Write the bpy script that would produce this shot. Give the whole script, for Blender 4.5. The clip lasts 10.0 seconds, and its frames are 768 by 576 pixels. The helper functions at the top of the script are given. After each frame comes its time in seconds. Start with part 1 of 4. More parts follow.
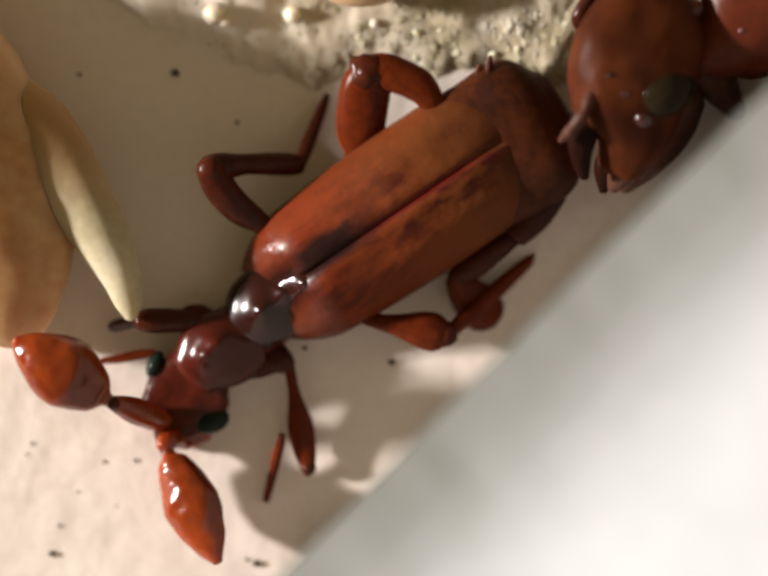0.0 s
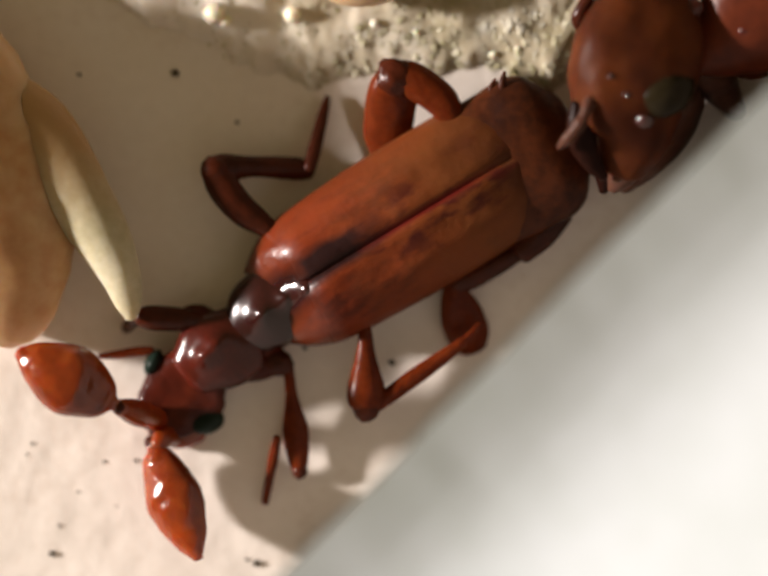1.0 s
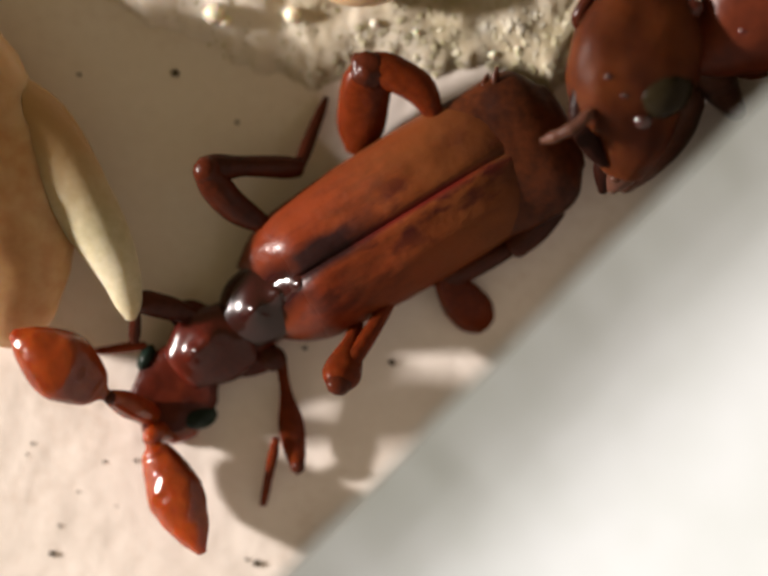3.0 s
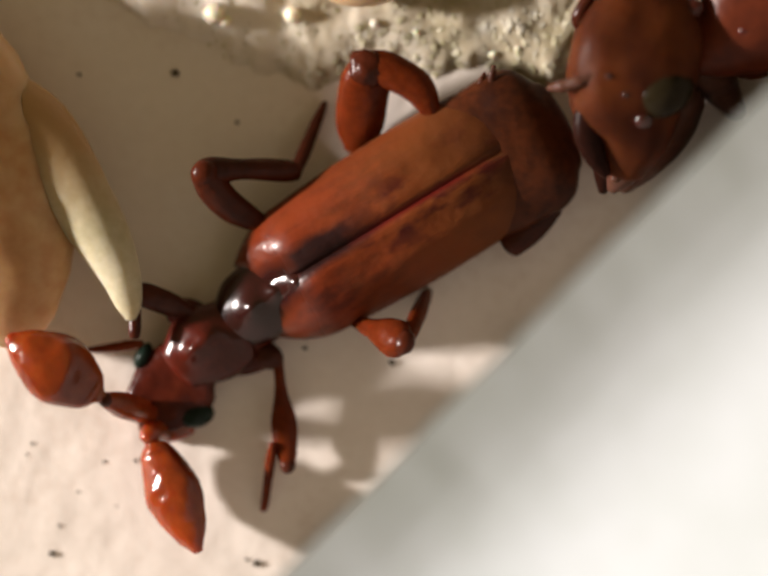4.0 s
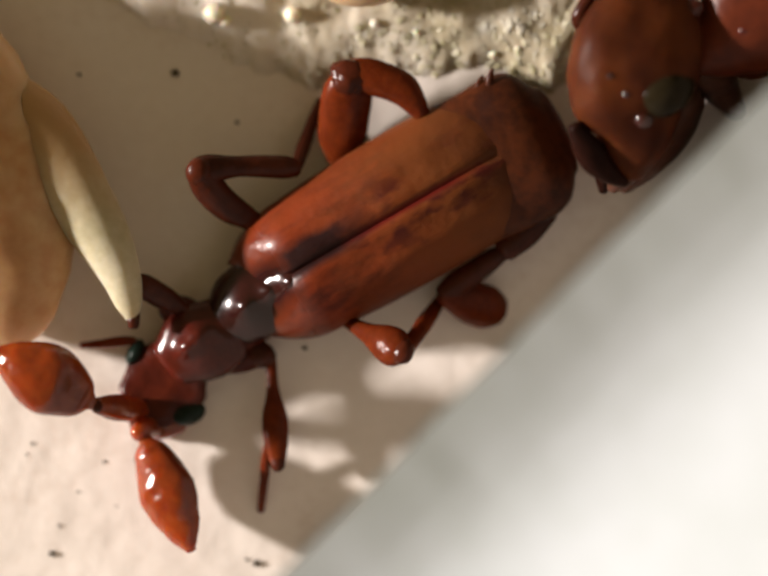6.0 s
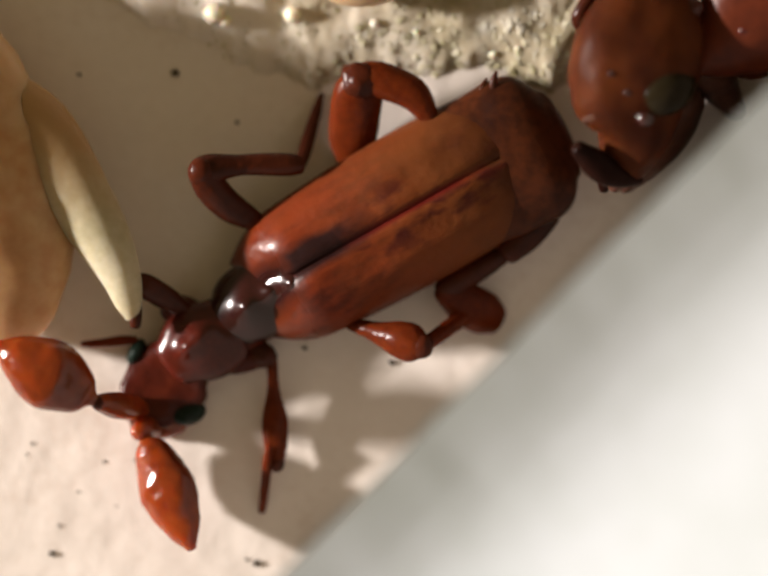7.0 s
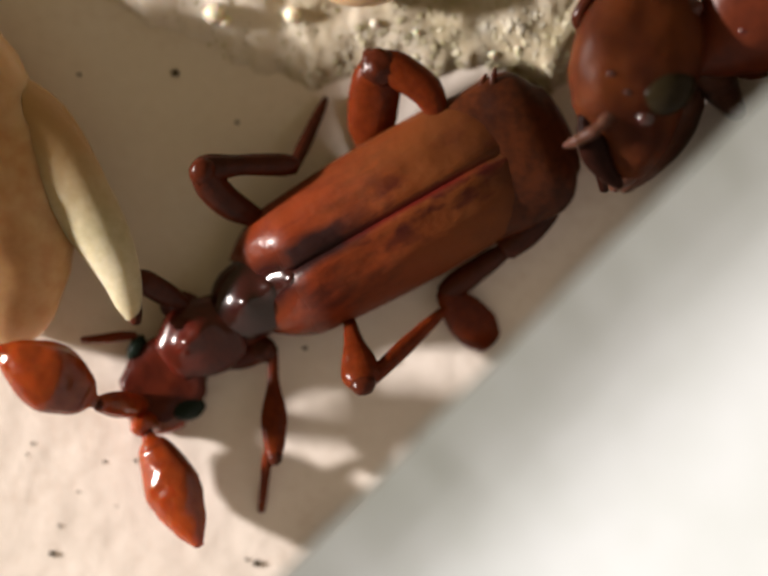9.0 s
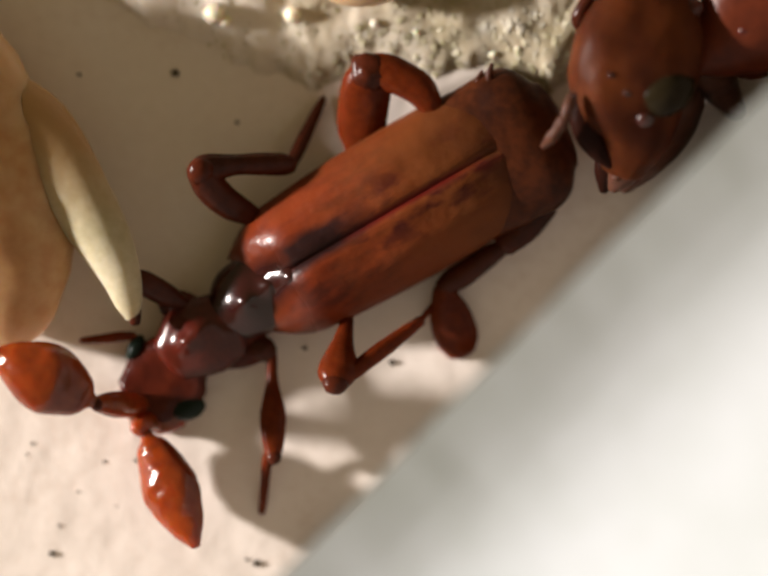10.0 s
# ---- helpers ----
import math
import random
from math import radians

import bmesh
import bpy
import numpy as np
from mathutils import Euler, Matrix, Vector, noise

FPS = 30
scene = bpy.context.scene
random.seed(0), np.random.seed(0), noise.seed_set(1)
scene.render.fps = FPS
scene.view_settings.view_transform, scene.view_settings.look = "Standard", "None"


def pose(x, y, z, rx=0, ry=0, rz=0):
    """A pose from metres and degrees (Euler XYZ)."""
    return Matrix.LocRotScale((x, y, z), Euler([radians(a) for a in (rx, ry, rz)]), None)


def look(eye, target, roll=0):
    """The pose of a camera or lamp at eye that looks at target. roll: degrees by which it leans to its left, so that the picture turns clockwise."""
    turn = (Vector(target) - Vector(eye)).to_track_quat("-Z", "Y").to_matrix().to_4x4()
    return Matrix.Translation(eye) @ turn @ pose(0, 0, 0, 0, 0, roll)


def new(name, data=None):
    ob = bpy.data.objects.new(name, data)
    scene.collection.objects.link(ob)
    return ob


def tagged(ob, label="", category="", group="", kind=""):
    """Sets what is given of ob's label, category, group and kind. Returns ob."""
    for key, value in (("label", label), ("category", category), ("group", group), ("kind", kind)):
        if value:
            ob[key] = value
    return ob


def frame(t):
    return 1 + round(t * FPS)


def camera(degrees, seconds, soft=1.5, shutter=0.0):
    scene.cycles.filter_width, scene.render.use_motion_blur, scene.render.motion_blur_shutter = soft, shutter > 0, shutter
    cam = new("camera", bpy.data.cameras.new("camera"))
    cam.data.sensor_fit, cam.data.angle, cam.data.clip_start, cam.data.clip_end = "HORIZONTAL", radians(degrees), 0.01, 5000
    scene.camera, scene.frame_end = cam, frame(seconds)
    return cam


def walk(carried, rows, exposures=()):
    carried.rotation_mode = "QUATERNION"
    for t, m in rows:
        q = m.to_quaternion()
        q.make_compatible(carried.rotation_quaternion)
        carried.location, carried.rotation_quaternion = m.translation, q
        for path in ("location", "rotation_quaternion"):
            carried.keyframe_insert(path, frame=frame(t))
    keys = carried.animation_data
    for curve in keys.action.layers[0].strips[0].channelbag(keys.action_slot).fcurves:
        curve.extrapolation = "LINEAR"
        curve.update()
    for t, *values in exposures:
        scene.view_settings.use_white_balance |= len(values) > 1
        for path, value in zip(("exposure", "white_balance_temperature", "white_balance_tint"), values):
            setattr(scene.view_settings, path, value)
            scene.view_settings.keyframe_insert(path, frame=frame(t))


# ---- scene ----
MM = 0.001                      # plan sizes below are in millimetres
FOCUS = 1.4                     # height of the sharp plane above the plaster floor
WORKING = 100.0                 # distance of the lens from the sharp plane

# ---- camera: a fixed macro camera looking straight down ----
cam = camera(7.178, 10.0, soft=3.0)
cam.data.dof.use_dof = True
cam.data.dof.focus_distance = WORKING * MM
cam.data.dof.aperture_fstop = 41.0
eye = (0, 0, (FOCUS + WORKING) * MM)
still = pose(*eye)
walk(cam, [(0, still), (10, still)])

# ---- light: two small spot lamps low on one side, dim room ----
world = bpy.data.worlds.new("room")
world.use_nodes = True
scene.world = world
world.node_tree.nodes["Background"].inputs[0].default_value = (1.0, 0.74, 0.37, 1)
world.node_tree.nodes["Background"].inputs[1].default_value = 0.19


def spot_lamp(name, azimuth, elevation, distance, size, power, colour):
    """A small disc lamp; azimuth is where it stands, counter-clockwise from +x."""
    data = bpy.data.lights.new(name, "AREA")
    data.shape, data.size, data.energy, data.color = "DISK", size * MM, power, colour
    a, e = radians(azimuth), radians(elevation)
    at = Vector((math.cos(a) * math.cos(e), math.sin(a) * math.cos(e), math.sin(e))) * distance * MM
    ob = new(name, data)
    ob.matrix_world = look(at, (0, 0, 0))
    return ob


spot_lamp("lamp_low", 172.7, 18.0, 140, 8, 0.280, (1.0, 0.903, 0.845))
spot_lamp("lamp_high", 175.2, 19.3, 140, 7, 0.175, (1.0, 0.903, 0.86))
scene.view_settings.exposure = 0.0


# ---- materials ----
def material(name, stops, scale, rough, bump=0.0, bump_scale=0.0, coat=0.0, sss=0.0, trans=0.0, fine=None, spec=0.5, spread=(1.0, 0.35, 0.12)):
    """Mottled surface: colour stops over two noises (per metre), fine relief, gloss."""
    m = bpy.data.materials.new(name)
    m.use_nodes = True
    n, l = m.node_tree.nodes, m.node_tree.links
    b = n["Principled BSDF"]
    co = n.new("ShaderNodeTexCoord")
    big, small, mix, ramp = n.new("ShaderNodeTexNoise"), n.new("ShaderNodeTexNoise"), n.new("ShaderNodeMath"), n.new("ShaderNodeValToRGB")
    big.inputs["Scale"].default_value, big.inputs["Detail"].default_value = scale, 4
    small.inputs["Scale"].default_value, small.inputs["Detail"].default_value = fine or scale * 9, 3
    mix.operation = "MULTIPLY_ADD"
    mix.inputs[1].default_value = 0.35
    for tex in (big, small):
        l.new(co.outputs["Object"], tex.inputs["Vector"])
    l.new(small.outputs["Fac"], mix.inputs[0])
    half = n.new("ShaderNodeMath")
    half.operation = "MULTIPLY"
    half.inputs[1].default_value = 0.65
    l.new(big.outputs["Fac"], half.inputs[0])
    l.new(half.outputs[0], mix.inputs[2])
    l.new(mix.outputs[0], ramp.inputs["Fac"])
    e = ramp.color_ramp.elements
    while len(e) < len(stops):
        e.new(0.5)
    for k, (at, c) in enumerate(stops):
        e[k].position, e[k].color = at, (*c, 1)
    l.new(ramp.outputs["Color"], b.inputs["Base Color"])
    b.inputs["Roughness"].default_value = rough
    b.inputs["Specular IOR Level"].default_value = spec
    b.inputs["Coat Weight"].default_value, b.inputs["Coat Roughness"].default_value = coat, 0.08
    b.inputs["Transmission Weight"].default_value = trans
    if sss:
        b.inputs["Subsurface Weight"].default_value = sss
        b.inputs["Subsurface Radius"].default_value = spread
        b.inputs["Subsurface Scale"].default_value = 0.25 * MM
    if bump:
        bn, tex = n.new("ShaderNodeBump"), n.new("ShaderNodeTexNoise")
        tex.inputs["Scale"].default_value, tex.inputs["Detail"].default_value = bump_scale, 4
        l.new(co.outputs["Object"], tex.inputs["Vector"])
        l.new(tex.outputs["Fac"], bn.inputs["Height"])
        bn.inputs["Strength"].default_value, bn.inputs["Distance"].default_value = bump, 0.05 * MM
        l.new(bn.outputs[0], b.inputs["Normal"])
    return m


PLASTER = material("plaster", [(0.30, (0.70, 0.61, 0.53)), (0.46, (0.80, 0.73, 0.66)), (0.70, (0.85, 0.785, 0.72))], 260, 0.8, 0.35, 2500, spec=0.3, fine=5000)
RIM = material("rim plaster", [(0.3, (0.60, 0.660, 0.665)), (0.7, (0.72, 0.772, 0.825))], 150, 0.75, 0.2, 1500, spec=0.3)
CRUMB = material("crumb", [(0.36, (0.37, 0.315, 0.19)), (0.46, (0.52, 0.455, 0.33)), (0.58, (0.68, 0.62, 0.51))], 420, 0.42, 0.5, 3500, sss=0.6, fine=1500, spread=(1.0, 0.9, 0.75), spec=0.3)
GRAIN = material("grain", [(0.38, (0.44, 0.39, 0.20)), (0.5, (0.56, 0.50, 0.33)), (0.62, (0.72, 0.67, 0.54))], 500, 0.45, 0.2, 6000, sss=0.5, spread=(1.0, 0.9, 0.65), spec=0.4)
DROPLET = material("droplet", [(0.3, (0.80, 0.70, 0.50)), (0.7, (0.90, 0.86, 0.74))], 900, 0.06, sss=0.3, coat=0.6)
CHITIN = material("dark chitin", [(0.34, (0.032, 0.0058, 0.0036)), (0.48, (0.062, 0.0100, 0.0050)), (0.60, (0.098, 0.0165, 0.0068))], 700, 0.22, 0.9, 2600, sss=0.1, spec=0.17, fine=2500)
CLUB = material("club chitin", [(0.3, (0.110, 0.0125, 0.0030)), (0.6, (0.25, 0.041, 0.0052))], 450, 0.16, 0.5, 4200, sss=0.7, spec=0.62, spread=(2.4, 0.7, 0.2))
LEG = material("leg chitin", [(0.3, (0.055, 0.0078, 0.0026)), (0.6, (0.130, 0.0215, 0.005))], 900, 0.24, 0.5, 5000, sss=0.45, spec=0.12)
LEG_DARK = material("dark leg chitin", [(0.3, (0.026, 0.0064, 0.0034)), (0.6, (0.066, 0.0130, 0.0052))], 900, 0.24, 0.5, 5000, spec=0.18)
TIP = material("abdomen chitin", [(0.36, (0.026, 0.0070, 0.0034)), (0.47, (0.044, 0.0112, 0.0042)), (0.58, (0.074, 0.0182, 0.0056))], 800, 0.38, 0.5, 2600, spec=0.16, sss=0.1)
EYE_M = material("eye", [(0.3, (0.006, 0.012, 0.009)), (0.7, (0.016, 0.028, 0.021))], 3000, 0.2, 0.05, 12000, spec=0.12)
ANT_EYE = material("ant eye", [(0.3, (0.010, 0.0074, 0.0036)), (0.7, (0.024, 0.0175, 0.0082))], 1800, 0.2, 0.1, 7000, spec=0.09)
MANDIBLE = material("mandible chitin", [(0.3, (0.007, 0.0026, 0.002)), (0.7, (0.024, 0.0068, 0.004))], 1500, 0.35, 0.5, 4000, spec=0.06)
ANT = material("ant chitin", [(0.36, (0.026, 0.0064, 0.0034)), (0.46, (0.058, 0.0140, 0.0050)), (0.60, (0.104, 0.0270, 0.0076))], 330, 0.45, 0.5, 3500, sss=0.4, spec=0.06, fine=1500)
ANT_PALE = material("pale ant skin", [(0.3, (0.050, 0.019, 0.012)), (0.7, (0.11, 0.050, 0.034))], 1200, 0.35, sss=0.2, spec=0.10)
SHINE = material("glossy dark chitin", [(0.3, (0.034, 0.0050, 0.0036)), (0.6, (0.078, 0.0108, 0.0056))], 1000, 0.20, 0.08, 2200, spec=0.40, sss=0.15)
LOBE = material("purplish-black chitin", [(0.3, (0.013, 0.0028, 0.0028)), (0.6, (0.032, 0.0056, 0.0044))], 1000, 0.20, 0.08, 2200, spec=0.62)
GLINT_KNOB = material("glint knob chitin", [(0.3, (0.018, 0.0034, 0.0030)), (0.6, (0.040, 0.0068, 0.0048))], 1000, 0.16, spec=0.8)
THORAX = material("ant thorax chitin", [(0.3, (0.052, 0.0110, 0.0058)), (0.6, (0.130, 0.0270, 0.0098))], 500, 0.35, 0.4, 2500, spec=0.12)
PUPA = material("pupa skin", [(0.36, (0.42, 0.22, 0.098)), (0.48, (0.53, 0.30, 0.140)), (0.6, (0.62, 0.40, 0.215))], 350, 0.45, 0.15, 3000, sss=0.8, spread=(3.0, 1.8, 1.0), spec=0.3)
SPINE = material("pale spine", [(0.3, (0.40, 0.355, 0.22)), (0.5, (0.51, 0.465, 0.32)), (0.7, (0.62, 0.575, 0.44))], 700, 0.45, 0.6, 2500, sss=0.6, spec=0.2, spread=(1.6, 1.3, 0.9))
ABSORBER = material("absorber wall", [(0.3, (0.19, 0.17, 0.145)), (0.7, (0.24, 0.215, 0.185))], 300, 0.55, 0.1, 2000, spec=0.2)
SOIL = material("soil grain", [(0.3, (0.04, 0.032, 0.022)), (0.7, (0.13, 0.10, 0.07))], 8000, 0.7)


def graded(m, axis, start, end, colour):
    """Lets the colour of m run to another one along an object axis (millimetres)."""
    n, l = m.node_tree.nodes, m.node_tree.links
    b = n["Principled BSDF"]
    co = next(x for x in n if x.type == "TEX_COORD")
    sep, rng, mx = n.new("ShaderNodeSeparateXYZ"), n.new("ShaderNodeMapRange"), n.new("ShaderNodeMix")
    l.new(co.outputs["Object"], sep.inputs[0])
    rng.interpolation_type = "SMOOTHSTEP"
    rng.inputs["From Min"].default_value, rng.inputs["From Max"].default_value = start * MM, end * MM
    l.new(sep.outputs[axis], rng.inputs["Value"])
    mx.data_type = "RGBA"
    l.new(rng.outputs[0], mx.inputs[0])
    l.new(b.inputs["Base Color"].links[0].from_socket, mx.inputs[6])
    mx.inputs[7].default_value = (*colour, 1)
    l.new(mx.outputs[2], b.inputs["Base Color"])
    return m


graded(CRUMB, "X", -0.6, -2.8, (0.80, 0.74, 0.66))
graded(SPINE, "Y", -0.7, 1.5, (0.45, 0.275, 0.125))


def elytron_material():
    """Amber wing cases: redder in front, olive-brown behind, a dark stain beside the seam."""
    m = material("elytron", [(0.40, (0.062, 0.0078, 0.0034)), (0.47, (0.118, 0.0148, 0.0042)), (0.56, (0.186, 0.0258, 0.0052))], 620, 0.45, 0.4, 4000, coat=0.03, sss=0.15, spec=0.04)
    n, l = m.node_tree.nodes, m.node_tree.links
    b = n["Principled BSDF"]
    ramp = next(x for x in n if x.type == "VALTORGB")
    co = next(x for x in n if x.type == "TEX_COORD")
    stretch = n.new("ShaderNodeMapping")
    stretch.inputs["Scale"].default_value = (0.55, 1.25, 1.0)
    l.new(co.outputs["Object"], stretch.inputs["Vector"])
    for tex in [x for x in n if x.type == "TEX_NOISE"][:2]:
        l.new(stretch.outputs[0], tex.inputs["Vector"])
    sep = n.new("ShaderNodeSeparateXYZ")
    l.new(co.outputs["Object"], sep.inputs[0])
    wob = n.new("ShaderNodeTexNoise")
    wob.inputs["Scale"].default_value = 1400
    l.new(co.outputs["Object"], wob.inputs["Vector"])

    def ramped(source, wobble, lo, hi):
        add, rng = n.new("ShaderNodeMath"), n.new("ShaderNodeMapRange")
        add.operation = "MULTIPLY_ADD"
        add.inputs[1].default_value = wobble * MM
        l.new(wob.outputs["Fac"], add.inputs[0])
        l.new(source, add.inputs[2])
        rng.inputs["From Min"].default_value, rng.inputs["From Max"].default_value = lo * MM, hi * MM
        l.new(add.outputs[0], rng.inputs["Value"])
        return rng.outputs[0]

    def blend(fac, a, colour):
        mx = n.new("ShaderNodeMix")
        mx.data_type = "RGBA"
        l.new(fac, mx.inputs[0])
        l.new(a, mx.inputs[6])
        mx.inputs[7].default_value = (*colour, 1)
        return mx.outputs[2]

    def times(a, c):
        mu = n.new("ShaderNodeMath")
        mu.operation = "MULTIPLY"
        l.new(a, mu.inputs[0])
        l.new(c, mu.inputs[1])
        return mu.outputs[0]

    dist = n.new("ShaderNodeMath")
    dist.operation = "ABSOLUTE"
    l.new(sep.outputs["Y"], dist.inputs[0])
    out = blend(ramped(sep.outputs["X"], 1.6, 1.0, 4.6), ramp.outputs["Color"], (0.165, 0.0480, 0.0110))
    out = blend(ramped(sep.outputs["X"], 1.8, 4.2, 5.5), out, (0.066, 0.0185, 0.0062))
    # Outer flanks darkened in the colour, in place of shade on them.
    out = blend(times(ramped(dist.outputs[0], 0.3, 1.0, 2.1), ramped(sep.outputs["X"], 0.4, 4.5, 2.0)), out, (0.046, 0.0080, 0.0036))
    out = blend(ramped(sep.outputs["X"], 0.5, 0.9, 0.0), out, (0.120, 0.0210, 0.0062))
    blot = n.new("ShaderNodeTexNoise")
    blot.inputs["Scale"].default_value, blot.inputs["Detail"].default_value = 2600, 3
    l.new(stretch.outputs[0], blot.inputs["Vector"])
    spot = n.new("ShaderNodeMapRange")
    spot.inputs["From Min"].default_value, spot.inputs["From Max"].default_value = 0.54, 0.66
    l.new(blot.outputs["Fac"], spot.inputs["Value"])
    out = blend(times(times(spot.outputs[0], ramped(dist.outputs[0], 0.3, 0.95, 0.45)), ramped(sep.outputs["X"], 0.5, 1.0, 1.8)), out, (0.060, 0.0085, 0.0045))
    seam = times(ramped(dist.outputs[0], 0.06, 0.13, 0.05), ramped(sep.outputs["X"], 0.3, 4.4, 3.6))
    out = blend(seam, out, (0.10, 0.007, 0.004))
    side = times(ramped(sep.outputs["Y"], 0.3, 0.64, 0.46), ramped(sep.outputs["Y"], 0.3, -0.04, 0.10))
    stain = times(times(side, ramped(sep.outputs["X"], 1.3, 2.75, 1.95)), ramped(sep.outputs["X"], 0.4, 0.50, 0.75))
    out = blend(stain, out, (0.018, 0.0044, 0.0034))
    base = ramped(sep.outputs["X"], 0.25, 0.75, 0.40)
    out = blend(times(base, ramped(dist.outputs[0], 0.3, 0.62, 0.35)), out, (0.026, 0.0048, 0.0040))
    for socket, dull, bright in (("Roughness", 0.55, 0.21), ("Specular IOR Level", 0.14, 0.5)):
        rng = n.new("ShaderNodeMapRange")
        rng.inputs["To Min"].default_value, rng.inputs["To Max"].default_value = dull, bright
        l.new(base, rng.inputs["Value"])
        l.new(rng.outputs[0], b.inputs[socket])
    l.new(out, b.inputs["Base Color"])
    return m


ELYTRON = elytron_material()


# ---- mesh tools ----
def part(name, bm, mat, parent=None, label="", smooth=True):
    """Links a bmesh that was built in millimetres as one mesh object."""
    bmesh.ops.recalc_face_normals(bm, faces=bm.faces)
    for v in bm.verts:
        v.co *= MM
    me = bpy.data.meshes.new(name)
    bm.to_mesh(me)
    bm.free()
    me.materials.append(mat)
    for p in me.polygons:
        p.use_smooth = smooth
    ob = new(name, me)
    if parent:
        ob.parent = parent
    if label:
        tagged(ob, label)
    return ob


def smooth_rows(rows, steps):
    """Catmull-Rom through rows of numbers."""
    rows = [np.array(r, float) for r in rows]
    out = []
    for i in range(len(rows) - 1):
        p0, p1, p2 = rows[max(i - 1, 0)], rows[i], rows[i + 1]
        p3 = rows[min(i + 2, len(rows) - 1)]
        for k in range(steps):
            t = k / steps
            out.append(0.5 * (2 * p1 + (p2 - p0) * t + (2 * p0 - 5 * p1 + 4 * p2 - p3) * t * t + (3 * p1 - p0 - 3 * p2 + p3) * t ** 3))
    out.append(rows[-1])
    return out


def loft(sections, seg=20, steps=5, cap=0.6, bm=None, rough=0.0, seed=0.0, square=2.0):
    """A closed body through sections (x, y, z, half width, half height), with rounded ends."""
    bm = bm or bmesh.new()
    rows = smooth_rows(sections, steps)
    pts = [Vector(r[:3]) for r in rows]
    tang = [(pts[min(i + 1, len(pts) - 1)] - pts[max(i - 1, 0)]).normalized() for i in range(len(pts))]
    stations = []
    first, last = rows[0], rows[-1]
    for s in (1.0, 0.92, 0.7, 0.38):
        stations.append((pts[0] - tang[0] * cap * max(first[3], first[4]) * s, tang[0], first[3] * math.sqrt(max(0, 1 - s * s)) + 1e-4, first[4] * math.sqrt(max(0, 1 - s * s)) + 1e-4))
    for p, t, r in zip(pts, tang, rows):
        stations.append((p, t, max(r[3], 1e-3), max(r[4], 1e-3)))
    for s in (0.38, 0.7, 0.92, 1.0):
        stations.append((pts[-1] + tang[-1] * cap * max(last[3], last[4]) * s, tang[-1], last[3] * math.sqrt(max(0, 1 - s * s)) + 1e-4, last[4] * math.sqrt(max(0, 1 - s * s)) + 1e-4))
    rings = []
    for p, t, w, h in stations:
        up = Vector((0, 0, 1)) if abs(t.z) < 0.97 else Vector((1, 0, 0))
        side = t.cross(up).normalized()
        up = side.cross(t).normalized()
        ring = []
        for k in range(seg):
            a = 2 * math.pi * k / seg
            c, s = math.cos(a), math.sin(a)
            c, s = math.copysign(abs(c) ** (2 / square), c), math.copysign(abs(s) ** (2 / square), s)
            q = p + side * (c * w) + up * (s * h)
            if rough:
                q += (q - p) * rough * noise.noise(q * 2.2 + Vector((seed, 0, 0)))
            ring.append(bm.verts.new(q))
        rings.append(ring)
    for a, b in zip(rings, rings[1:]):
        for k in range(seg):
            bm.faces.new((a[k], a[(k + 1) % seg], b[(k + 1) % seg], b[k]))
    bm.faces.new(rings[0][::-1])
    bm.faces.new(rings[-1])
    return bm


def blob(centre, radii, bm=None, level=3, rough=0.0, turn=0.0, freq=2.0):
    """An uneven ellipsoid."""
    bm = bm or bmesh.new()
    made = bmesh.ops.create_icosphere(bm, subdivisions=level, radius=1)["verts"]
    rot = Matrix.Rotation(radians(turn), 3, "Z")
    for v in made:
        q = Vector((v.co.x * radii[0], v.co.y * radii[1], v.co.z * radii[2]))
        q *= 1 + rough * noise.noise(v.co * freq + Vector(centre))
        v.co = rot @ q + Vector(centre)
    return bm


def empty_thing(name, at, label, category, group="", kind=""):
    ob = new(name)
    ob.empty_display_size = 0.0005
    ob.location = Vector(at) * MM
    return tagged(ob, label, category, group, kind)


# ---- plaster floor and chamber walls ----
def floor_height(x, y):
    return 0.06 * noise.noise(Vector((x * 0.5, y * 0.5, 3))) + 0.014 * noise.noise(Vector((x * 2.1, y * 2.1, 7))) + 0.006 * noise.noise(Vector((x * 7, y * 7, 1)))


def build_floor():
    bm = bmesh.new()
    xs = [-60, -40, -25, -16, -12] + list(np.arange(-9, 9.01, 0.09)) + [12, 16, 25, 40, 60]
    ys = [-60, -40, -25, -16, -10] + list(np.arange(-6.5, 6.51, 0.09)) + [10, 16, 25, 40, 60]
    grid = [[bm.verts.new((x, y, floor_height(x, y))) for x in xs] for y in ys]
    for r, s in zip(grid, grid[1:]):
        for k in range(len(xs) - 1):
            bm.faces.new((r[k], r[k + 1], s[k + 1], s[k]))
    return tagged(part("floor", bm, PLASTER), "uneven off-white plaster floor of the ant nest", "floor", kind="structure")


